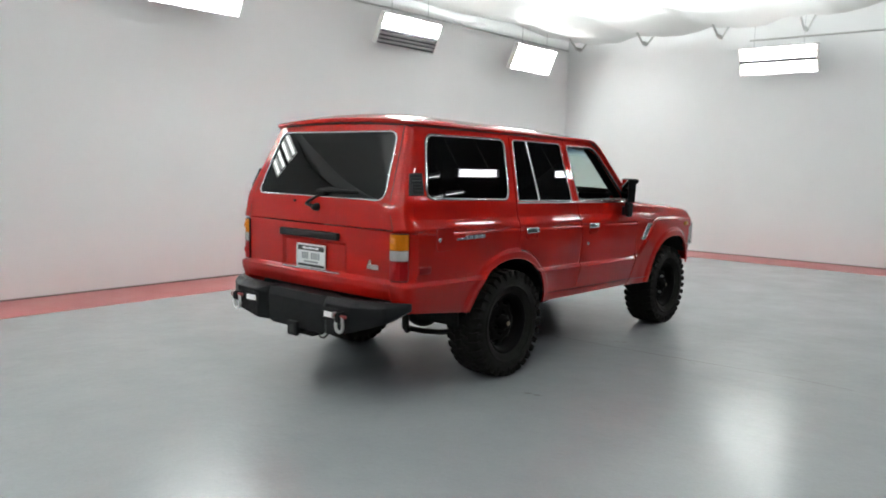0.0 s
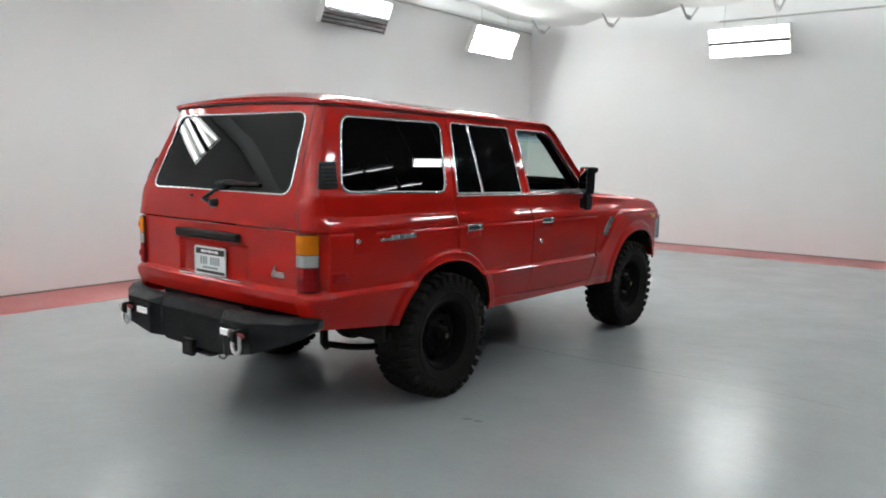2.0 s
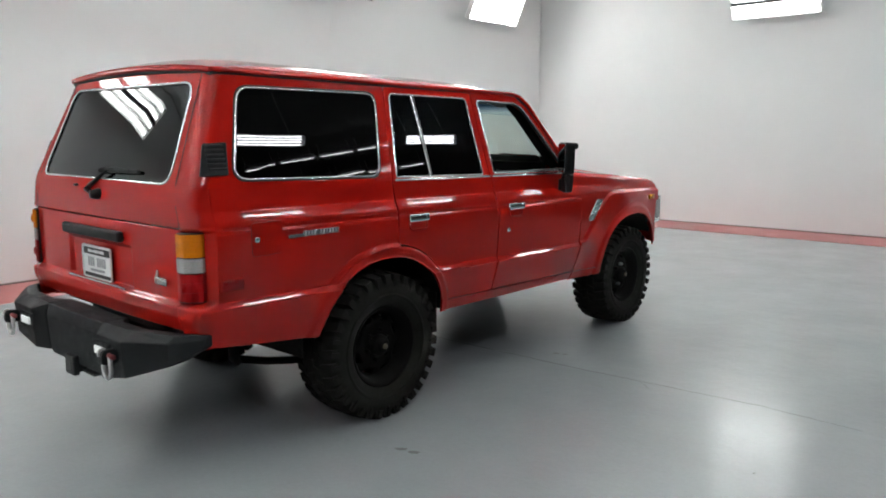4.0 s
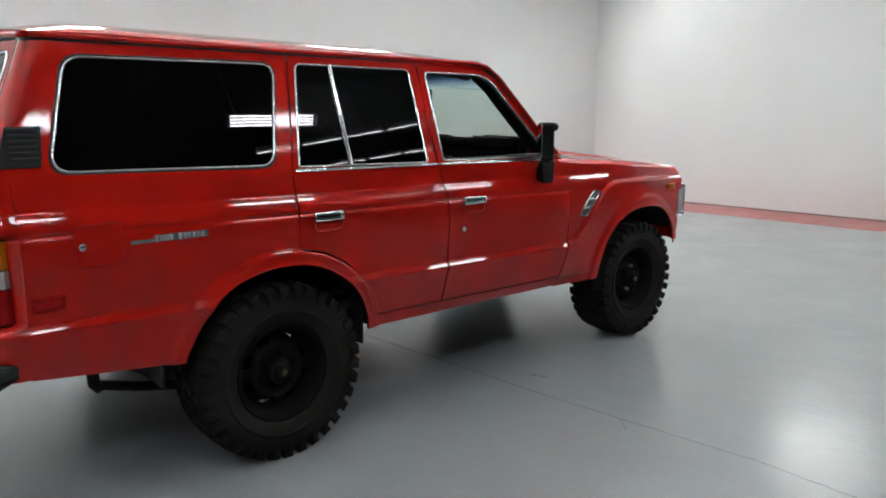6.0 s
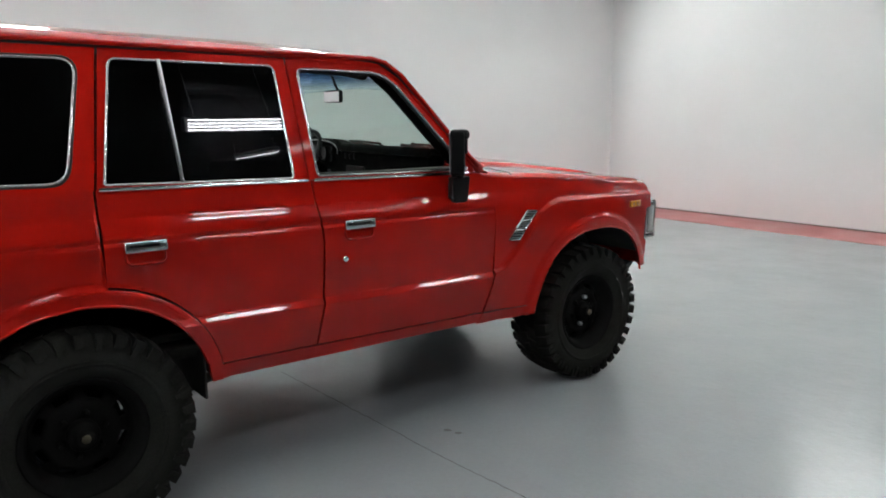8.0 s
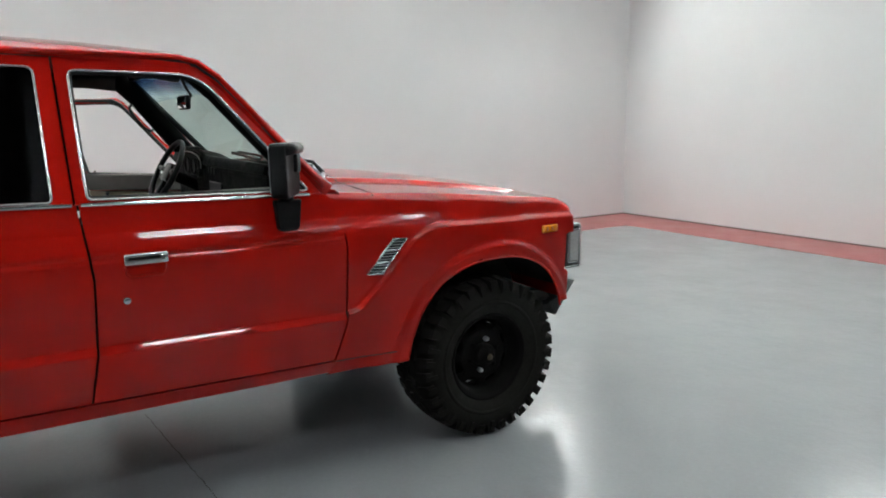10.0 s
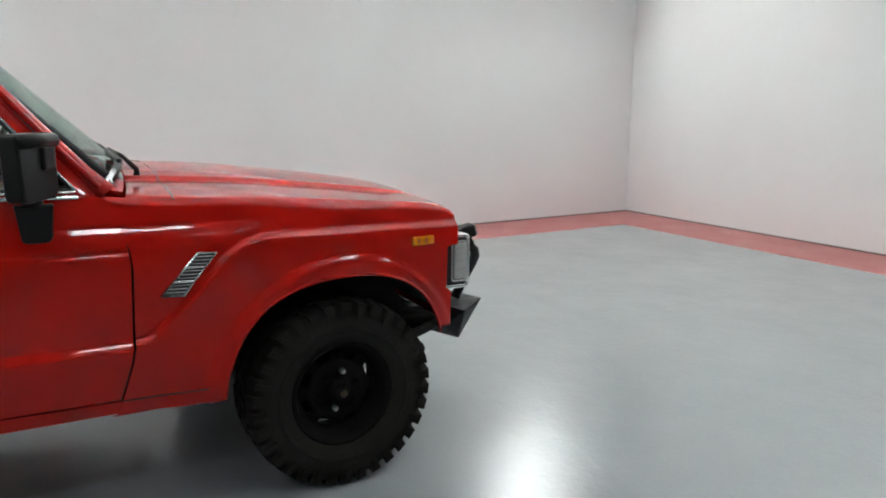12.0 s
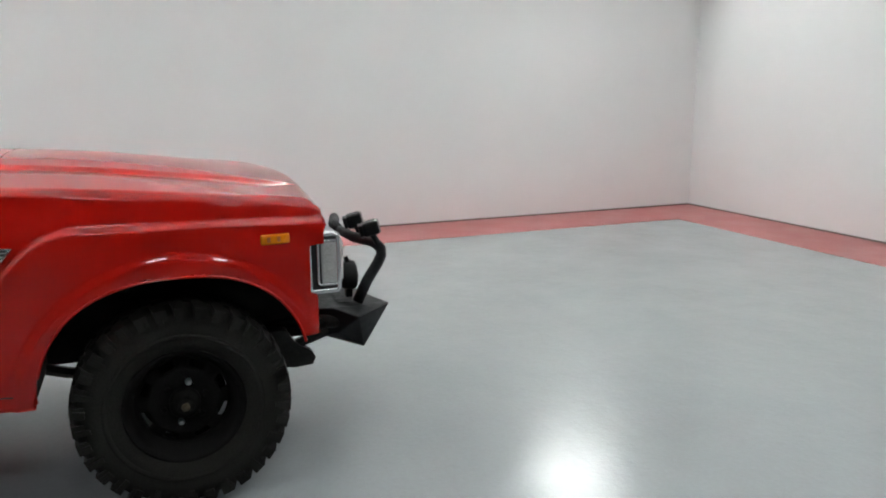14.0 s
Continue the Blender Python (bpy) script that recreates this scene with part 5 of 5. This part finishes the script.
# rear wiper
wip = empty("rear_wiper")
wip.parent = upper
tagged(wip, "black rear wiper arm and blade")
bm = bm_lathe([(-1.12, 0.0), (-1.118, 0.02), (-1.09, 0.026), (-1.055, 0.028)], 20, "y")
bmesh.ops.translate(bm, verts=bm.verts, vec=(0.045, 0, 1.222))
part("wiper_pivot", bm, BLACK_PLASTIC, wip, "", True)
part("wiper_arm", bm_tube([(0.045, -1.1, 1.222), (-0.06, -1.09, 1.242), (-0.04, -1.08, 1.262), (0.10, -1.06, 1.332)], [0.012, 0.014, 0.012, 0.006], 8), BLACK_PLASTIC, wip, "", True)
part("wiper_blade", bm_box((0.40, 0.014, 0.016), (0.20, -1.047, 1.335), 0.004, Matrix.Rotation(-0.02, 4, "Y")), BLACK_PLASTIC, wip)
part("wiper_spine", bm_tube([(0.04, -1.057, 1.342), (0.16, -1.063, 1.356), (0.32, -1.057, 1.342)], 0.005, 6), BLACK_PLASTIC, wip)
part("washer_jet", bm_box((0.018, 0.02, 0.012), (-0.20, -1.08, 1.255), 0.003), BLACK_PLASTIC, wip)

# licence plate in its surround: its characters become bars
pl = part("licence_plate", bm_box((0.305, 0.006, 0.16), (-0.02, -1.078, 0.879), 0.003), PLATE_WHITE, lower, "white dealer plate with black bands, bars for its writing")
part("plate_rim", bm_tube([(x, -1.082, z) for x, z in rounded([(-0.172, 0.80), (0.132, 0.80), (0.132, 0.958), (-0.172, 0.958)], 0.018)], 0.005, 6, True), WHITE_PLASTIC, pl)
part("plate_band", bm_box((0.278, 0.003, 0.034), (-0.02, -1.082, 0.932), 0.0008), INK, pl)
part("plate_band", bm_box((0.278, 0.003, 0.018), (-0.02, -1.082, 0.812), 0.0008), INK, pl)
for k, (x0, x1) in enumerate(((-0.085, -0.05), (-0.045, -0.02), (-0.015, 0.015), (0.02, 0.045), (0.05, 0.085))):
    part("plate_mark", bm_box((x1 - x0, 0.002, 0.012 if k % 2 else 0.016), ((x0 + x1) / 2 - 0.02, -1.085, 0.933), 0.0005), PLATE_WHITE, pl)
for k in range(8):
    if k == 3:
        continue
    part("plate_bar", bm_box((0.017, 0.002, 0.046), (-0.108 + k * 0.0245, -1.082, 0.879), 0.0005), GREY_INK, pl)
part("plate_bar", bm_box((0.15, 0.002, 0.012), (-0.02, -1.082, 0.838), 0.0005), GREY_INK, pl)
# drive badge on the tailgate
bd = part("gate_badge", bm_box((0.098, 0.009, 0.034), (0.604, -1.080, 0.866), 0.003), CHROME, lower, "small chrome drive badge, lettering as bars")
part("badge_figure", bm_prism([(-0.022, 0), (0.012, 0), (0.012, 0.062), (0.002, 0.062), (-0.022, 0.02)], 0.007, Matrix.Translation((0.566, -1.074, 0.85)) @ Matrix.Rotation(math.pi / 2, 4, "X"), 0.001), CHROME, bd)
for k in range(4):
    part("letter", bm_box((0.014, 0.004, 0.014), (0.590 + k * 0.018, -1.085, 0.862), 0.001), STEEL, bd)


# ---- rear bumper ----
rb = empty("rear_bumper")
rb.parent = car
tagged(rb, "heavy black textured steel rear bumper")
def loft(name, rings, mat, parent, label=""):
    """Joins outlines with equal numbers of places, closed at both ends."""
    bm = bmesh.new()
    vr = [[bm.verts.new(p) for p in r] for r in rings]
    n = len(rings[0])
    for a, b in zip(vr, vr[1:]):
        for k in range(n):
            bm.faces.new((a[k], a[(k + 1) % n], b[(k + 1) % n], b[k]))
    bm.faces.new(vr[0][::-1])
    bm.faces.new(vr[-1])
    bmesh.ops.recalc_face_normals(bm, faces=bm.faces)
    bmesh.ops.bevel(bm, geom=list(bm.edges), offset=0.005, segments=2, affect="EDGES", profile=0.5)
    return part(name, bm, mat, parent, label)


def section(x, yf, y_top, z_top, z_mid, z_bot, yb=-1.095):
    """Outline of the bumper across its length: back top, front top, front brow, front foot, back foot."""
    return [(x, yb, z_top), (x, y_top, z_top), (x, yf, z_mid), (x, yf + 0.012, z_bot), (x, yb + 0.02, z_bot + 0.02)]


loft("centre_section", [section(-0.30, -1.235, -1.22, 0.655, 0.60, 0.415), section(-0.27, -1.235, -1.22, 0.655, 0.60, 0.40), section(0.27, -1.235, -1.22, 0.655, 0.60, 0.40), section(0.30, -1.235, -1.22, 0.655, 0.60, 0.415)], BLACK_STEEL, rb)
for s in (-1, 1):
    rings = [section(s * 0.302, -1.238, -1.22, 0.656, 0.602, 0.413), section(s * 0.375, -1.28, -1.215, 0.66, 0.626, 0.42, -1.155), section(s * 0.60, -1.28, -1.21, 0.665, 0.63, 0.465, -1.15),
             [(s * 0.80, -1.085, 0.665), (s * 0.80, -1.135, 0.665), (s * 0.80, -1.17, 0.635), (s * 0.80, -1.17, 0.535), (s * 0.80, -1.08, 0.545)],
             [(s * 0.885, -1.01, 0.66), (s * 0.885, -1.035, 0.66), (s * 0.885, -1.045, 0.64), (s * 0.885, -1.045, 0.61), (s * 0.885, -1.01, 0.61)]]
    wing_part = loft("end_section", rings, BLACK_STEEL, rb)
    # light pod set in the face
    px, py, pz = s * 0.425, -1.284, 0.562
    part("pod_plate", bm_box((0.17, 0.006, 0.085), (px, py, pz), 0.002), BLACK_STEEL, wing_part)
    part("pod_light", bm_box((0.105, 0.01, 0.036), (px, py - 0.006, pz), 0.004), LED, wing_part, "white reversing light pod")
    for k in range(8):
        a = [(-0.07, 0.03), (-0.025, 0.036), (0.025, 0.036), (0.07, 0.03), (-0.07, -0.03), (-0.025, -0.036), (0.025, -0.036), (0.07, -0.03)][k]
        bm = bm_lathe([(-0.004, 0.0), (-0.004, 0.004), (0.0, 0.006)], 8, "y")
        bmesh.ops.translate(bm, verts=bm.verts, vec=(px + a[0], py - 0.003, pz + a[1]))
        part("bolt", bm, BLACK_STEEL, wing_part)
    # shackle hanging from its tab
    sx, sy = s * 0.552, -1.315
    part("shackle_tab", bm_prism(rounded([(-0.035, -0.04), (0.03, -0.035), (0.03, 0.035), (-0.035, 0.04)], 0.025), 0.024, Matrix.Translation((sx + 0.012, -1.31, 0.567)) @ Matrix.Rotation(-math.pi / 2, 4, "Y"), 0.003), BLACK_STEEL, wing_part)
    bow = [(sx + 0.034 * math.cos(a), sy - 0.004, 0.513 + 0.042 * math.sin(a)) for a in np.linspace(math.radians(150), math.radians(390), 18)]
    bow = [(sx - 0.027, sy - 0.002, 0.572)] + bow + [(sx + 0.027, sy - 0.002, 0.572)]
    sh = part("shackle", bm_tube(bow, 0.0105, 10), STEEL, wing_part, "galvanised bow shackle", True)
    part("shackle_pin", bm_tube([(sx - 0.05, sy, 0.572), (sx + 0.055, sy, 0.572)], 0.0115, 10), plain("red_enamel_pin", (0.3, 0.05, 0.05), 0.4), sh, "red shackle pin", True)
    part("pin_eye", bm_lathe([(-0.006, 0.012), (-0.006, 0.022), (0.006, 0.022), (0.006, 0.012)], 16), STEEL, sh).matrix_basis = pose(sx - 0.05, sy, 0.572)
    part("mount_arm", bm_box((0.07, 0.3, 0.09), (s * 0.40, -0.98, 0.52), 0.008), UNDER, rb)
hitch = part("hitch_receiver", bm_box((0.078, 0.24, 0.078), (-0.007, -1.13, 0.40), 0.006), BLACK_STEEL, rb, "black square hitch receiver tube")
part("receiver_collar", bm_box((0.098, 0.03, 0.098), (-0.007, -1.242, 0.40), 0.006), BLACK_STEEL, hitch)
part("receiver_bore", bm_box((0.052, 0.012, 0.052), (-0.007, -1.254, 0.40), 0.002), SEAL, hitch)
part("chain_plate", bm_box((0.26, 0.10, 0.014), (0.023, -1.16, 0.367), 0.004), BLACK_STEEL, hitch)
part("trailer_wire", bm_tube([(0.16, -1.15, 0.385), (0.2, -1.18, 0.362), (0.24, -1.18, 0.36), (0.27, -1.15, 0.40)], 0.006, 6), SEAL, hitch, "", True)

# ---- front bumper and guard ----
fb = empty("front_bumper")
fb.parent = car
tagged(fb, "black steel front bumper with a tube guard")
loft("beam", [[(x, 3.27, 0.580), (x, 3.39, 0.598), (x, 3.53, 0.588), (x, 3.45, 0.42), (x, 3.28, 0.46)] for x in (-0.42, 0.42)], BLACK_STEEL, fb)
for s in (-1, 1):
    # each end is an angular box that comes to a point at its outer corner
    bm = bmesh.new()
    for x, y, z in ((0.421, 3.28, 0.583), (0.30, 3.536, 0.596), (0.435, 3.486, 0.388), (0.421, 3.30, 0.46), (0.592, 3.424, 0.575), (0.49, 3.338, 0.596), (0.515, 3.355, 0.492), (0.465, 3.598, 0.588), (0.30, 3.45, 0.42), (0.30, 3.35, 0.596)):
        bm.verts.new((s * x, y, z))
    bmesh.ops.convex_hull(bm, input=bm.verts)
    bmesh.ops.dissolve_limit(bm, angle_limit=math.radians(6), verts=bm.verts, edges=bm.edges)
    bmesh.ops.recalc_face_normals(bm, faces=bm.faces)
    bmesh.ops.bevel(bm, geom=list(bm.edges), offset=0.004, segments=2, affect="EDGES", profile=0.5)
    part("beam_end", bm, BLACK_STEEL, fb)
    part("bumper_bracket", bm_tube([(s * 0.42, 3.02, 0.55), (s * 0.45, 3.27, 0.535), (s * 0.5, 3.39, 0.535)], 0.03, 8), UNDER, fb, "", True)
    hanger = rounded([(3.00, 0.545), (3.13, 0.535), (3.155, 0.49), (3.19, 0.455), (3.235, 0.43), (3.25, 0.40), (3.235, 0.37), (3.16, 0.365), (3.02, 0.39)], 0.008, 3)
    part("spring_hanger", bm_prism([(z, y) for y, z in hanger], 0.06, Matrix.Translation((s * 0.5 + 0.03, 0, 0)) @ Matrix.Rotation(-math.pi / 2, 4, "Y"), 0.006), UNDER, fb)
    guard = [(s * 0.44, 3.46, 0.60), (s * 0.44, 3.505, 0.69), (s * 0.44, 3.555, 0.765), (s * 0.44, 3.573, 0.80), (s * 0.43, 3.576, 0.825), (s * 0.40, 3.565, 0.843), (s * 0.35, 3.55, 0.85), (s * 0.2, 3.51, 0.845), (0, 3.5, 0.842)]
    part("guard_tube", bm_tube(guard, 0.024, 12), BLACK_STEEL, fb, "", True)
    for dx in ((0.43, 0.2) if s > 0 else ()):
        pod = part("light_pod", bm_box((0.08, 0.07, 0.062), (0, 0, 0), 0.012, seg=3), BLACK_PLASTIC, fb, "small black cube work light", False)
        pod.matrix_basis = pose(s * dx, 3.53 if dx > 0.3 else 3.518, 0.924, 14, 0, -12 * s)
        part("pod_lens", bm_box((0.066, 0.006, 0.05), (0, 0.037, 0), 0.002), CLEAR_LENS, pod)
        part("pod_fin", bm_box((0.07, 0.02, 0.05), (0, -0.042, 0), 0.004), BLACK_PLASTIC, pod)
        part("pod_foot", bm_tube([(0, 0, -0.025), (0, 0.012, -0.075)], 0.014, 8), BLACK_PLASTIC, pod)
    bm = bm_lathe([(-0.045, 0.0), (-0.045, 0.05), (-0.02, 0.062), (0.02, 0.066), (0.03, 0.06), (0.03, 0.0)], 24, "y")
    fog = part("driving_lamp", bm, BLACK_PLASTIC, fb, "round black driving lamp", True)
    fog.matrix_basis = pose(s * 0.36, 3.442, 0.705)
    part("lamp_foot", bm_tube([(0, 0, 0.05), (0, -0.01, 0.085)], 0.01, 8), BLACK_PLASTIC, fog)
    part("lamp_bracket", bm_box((0.03, 0.03, 0.05), (0, 0, -0.075), 0.004), BLACK_PLASTIC, fog)

# windscreen wipers at the foot of the screen
for sx in (0.42, -0.25):
    wp = part("wiper", bm_tube([(sx + 0.05, 2.035, 1.262), (sx + 0.05, 2.035, 1.285), (sx + 0.04, 1.99, 1.335), (sx - 0.30, 1.985, 1.345)], [0.013, 0.011, 0.008, 0.006], 8), BLACK_PLASTIC, car, "black windscreen wiper", True)
    part("wiper_blade", bm_tube([(sx - 0.40, 1.985, 1.335), (sx + 0.06, 1.975, 1.318)], 0.009, 6), SEAL, wp)
part("cowl_aerial_base", bm_tube([(0.74, 1.915, 1.245), (0.735, 1.905, 1.275), (0.70, 1.93, 1.30)], [0.016, 0.013, 0.01], 8), CHROME, car, "", True)


# ---- inside the car ----
cab = car
part("cabin_floor", bm_box((1.5, 2.78, 0.03), (0, 0.51, 0.66), 0.005), UNDER, cab)
def lining(u, v):
    x = lerp(-0.62, 0.62, u)
    return (x, lerp(-0.82, 1.36, v), 1.775 - 0.03 * (x / 0.62) ** 4 - 0.035 * max(0, lerp(-0.82, 1.36, v) - 0.9) ** 2)
sheet("headliner", lining, 20, 20, HEADLINER, cab, (0, 0, -1))
dash = empty("dashboard")
dash.parent = cab
def dash_top(u, v):
    x = lerp(-0.70, 0.70, u)
    bulge = 0.024 * smooth01((0.22 - abs(x + 0.36)) / 0.08)
    y = lerp(1.665, 1.885 - 0.07 * (x / 0.7) ** 2, v)
    return (x, y, 1.348 - 0.05 * v * v + bulge * (1 - smooth01((v - 0.4) / 0.6)) - 0.04 * smooth01((0.08 - v) / 0.08))
sheet("dash_top", dash_top, 70, 24, DASH, dash, (0, 0, 1), solid=0.02)
part("dash_face", bm_box((1.40, 0.09, 0.40), (0, 1.735, 1.11), 0.025), DASH, dash)
# instrument hood with its gauges
hood_line = [(-0.36 + 0.21 * math.cos(a), 1.672, 1.285 + 0.075 * abs(math.sin(a)) ** 0.6) for a in np.linspace(math.pi, 0, 25)]
part("instrument_hood", bm_tube(hood_line, 0.012, 8), DASH, dash, "", True)
part("hood_edge", bm_tube([(x, y - 0.011, z + 0.002) for x, y, z in hood_line], 0.0028, 6), STEEL, dash, "thin bright edge of the instrument hood", True)
for x, z, r in ((-0.46, 1.29, 0.048), (-0.35, 1.29, 0.048), (-0.255, 1.315, 0.026), (-0.255, 1.262, 0.026)):
    bm = bm_lathe([(-0.014, r * 0.86), (-0.016, r), (0.012, r * 1.04)], 24, "y")
    bmesh.ops.translate(bm, verts=bm.verts, vec=(x, 1.688, z))
    part("gauge_ring", bm, BLACK_PLASTIC, dash, "", True)
    bm = bm_lathe([(-0.004, 0.0), (-0.004, r * 0.84), (0.008, r * 0.84)], 24, "y")
    bmesh.ops.translate(bm, verts=bm.verts, vec=(x, 1.688, z))
    part("gauge_face", bm, plain("gauge_face", (0.03, 0.03, 0.032), 0.3), dash)
for k in range(3):
    part("dash_switch", bm_box((0.022, 0.012, 0.03), (-0.10 + k * 0.045, 1.688, 1.28), 0.003), BLACK_PLASTIC, dash)
part("glovebox_lid", bm_box((0.40, 0.012, 0.14), (0.42, 1.686, 1.10), 0.01), DASH, dash)
part("radio", bm_box((0.19, 0.012, 0.055), (0.0, 1.686, 1.20), 0.005), BLACK_PLASTIC, dash)
part("dash_box", bm_box((0.10, 0.06, 0.03), (-0.56, 1.74, 1.366), 0.01), BLACK_PLASTIC, dash)
# steering wheel
sw = empty("steering_wheel", pose(-0.36, 1.545, 1.265, 62, 0, 0))
sw.parent = cab
part("wheel_rim", bm_tube([(0.165 * math.cos(a), 0.165 * math.sin(a), 0) for a in np.linspace(0, 2 * math.pi, 41)[:-1]], 0.014, 10, True), BLACK_PLASTIC, sw, "", True)
for a in (0.1, math.pi - 0.1, -math.pi / 2):
    part("spoke", bm_tube([(0.03 * math.cos(a), 0.03 * math.sin(a), -0.02), (0.16 * math.cos(a), 0.16 * math.sin(a), 0)], [0.02, 0.012], 8), BLACK_PLASTIC, sw, "", True)
part("hub_pad", bm_box((0.13, 0.10, 0.04), (0, 0, -0.015), 0.015), BLACK_PLASTIC, sw, "", True)
part("column", bm_tube([(0, 0, -0.02), (0, 0, -0.34)], 0.03, 10), DASH, sw, "", True)
# seats, low behind the side windows
def seat(x, y, w):
    st = empty("car_seat", pose(x, y, 0.68))
    st.parent = cab
    part("cushion", bm_box((w, 0.50, 0.16), (0, 0.0, 0.22), 0.05, seg=3), CLOTH, st, "", True)
    part("backrest", bm_box((w, 0.13, 0.52), (0, -0.27, 0.46), 0.05, Matrix.Rotation(-0.25, 4, "X"), seg=3), CLOTH, st, "", True)
    part("seat_base", bm_box((w * 0.8, 0.4, 0.14), (0, 0, 0.07), 0.01), UNDER, st)
seat(0.36, 0.80, 0.48)
seat(-0.36, 0.80, 0.48)
seat(0.0, -0.12, 1.25)
# inner faces of the front doors
for s in (-1, 1):
    dr = owner("front_door", s)
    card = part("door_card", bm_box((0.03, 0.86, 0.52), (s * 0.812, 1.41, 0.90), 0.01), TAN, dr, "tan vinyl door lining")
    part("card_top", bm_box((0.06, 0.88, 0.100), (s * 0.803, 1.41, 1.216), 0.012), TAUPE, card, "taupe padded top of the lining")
    part("door_latch", bm_box((0.012, 0.05, 0.035), (s * 0.795, 1.20, 1.10), 0.004), BLACK_PLASTIC, card)
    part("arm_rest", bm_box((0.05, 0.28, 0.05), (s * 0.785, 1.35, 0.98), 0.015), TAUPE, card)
    part("lock_button", bm_tube([(s * 0.815, 1.06, 1.25), (s * 0.815, 1.06, 1.285)], 0.006, 8), BLACK_PLASTIC, card, "", True)
    part("pillar_lining", bm_tube([(s * 0.61, 1.375, 1.745), (s * 0.645, 1.50, 1.63), (s * 0.700, 1.678, 1.42), (s * 0.745, 1.812, 1.27)], 0.032 if s > 0 else 0.05, 12), DASH, cab, "", True)
    part("centre_pillar_lining", bm_tube([(s * 0.765, 0.945, 1.22), (s * 0.69, 0.93, 1.50), (s * 0.615, 0.925, 1.72)], 0.035, 10), DASH, cab, "", True)
    part("roof_rail_lining", bm_tube([(s * 0.65, -0.78, 1.742), (s * 0.65, 0.9, 1.735), (s * 0.63, 1.25, 1.725), (s * 0.60, 1.38, 1.71)], 0.042, 10), HEADLINER, cab, "", True)
part("grab_handle", bm_tube([(-0.64, 1.465, 1.61), (-0.615, 1.44, 1.587), (-0.625, 1.458, 1.55), (-0.645, 1.51, 1.485), (-0.665, 1.545, 1.465), (-0.69, 1.585, 1.475)], 0.0085, 8), BLACK_PLASTIC, cab, "black grab handle on the pillar", True)
# rear-view mirror
rv = part("cabin_mirror", bm_box((0.19, 0.022, 0.066), (0, 0, 0), 0.01, seg=3), BLACK_PLASTIC, cab, "small rear-view mirror on a stalk", True)
rv.matrix_basis = pose(0.0, 1.56, 1.605, 0, 0, -3)
part("mirror_face", bm_box((0.178, 0.004, 0.054), (0.0, -0.012, 0), 0.001), MIRROR, rv)
part("mirror_stalk", bm_tube([(0.0, 0.014, 0.0), (-0.01, 0.035, 0.03), (0.0, 0.01, 0.07), (0.0, -0.02, 0.14)], 0.007, 8), BLACK_PLASTIC, rv, "", True)

# the left front door stands wide open on its hinges, sagging slightly
hinge = Vector((-0.862, 1.925, 0.9))
swing = Matrix.Translation(hinge + Vector((-0.01, 0.02, -0.055))) @ Matrix.Rotation(math.radians(-54), 4, "Z") @ Matrix.Rotation(math.radians(1.5), 4, "X") @ Matrix.Translation(-hinge)
left_door = owner("front_door", -1)
frame_out = [(0.972, 1.25), (0.964, 1.722), (1.40, 1.714), (1.452, 1.685), (1.525, 1.60), (1.84, 1.232)]
frame_in = rounded([(0.985, 1.268), (1.79, 1.252), (1.425, 1.695), (0.98, 1.715)], [0.02, 0.02, 0.09, 0.03])
framed("frame_lining", frame_out, frame_in, on_side_in(0.024), SEAL, left_door, (1, 0, 0), -1, 0.012)
left_door.matrix_basis = swing
tagged(left_door, "red front door standing wide open")


# ---- no part lies deeper than thing > part > sub-part ----
def chain(ob):
    line = [ob]
    while line[-1].parent is not None:
        line.append(line[-1].parent)
    return line[::-1]


for ob, line in [(ob, chain(ob)) for ob in list(bpy.data.objects)]:
    if len(line) > 3:
        m = Matrix()
        for link in line[2:]:
            m = m @ link.matrix_basis
        ob["_deep"] = [v for row in m for v in row]
for ob, line in [(ob, chain(ob)) for ob in list(bpy.data.objects) if "_deep" in ob]:
    v = list(ob["_deep"])
    ob.parent = line[1]
    ob.matrix_basis = Matrix((v[0:4], v[4:8], v[8:12], v[12:16]))
    del ob["_deep"]
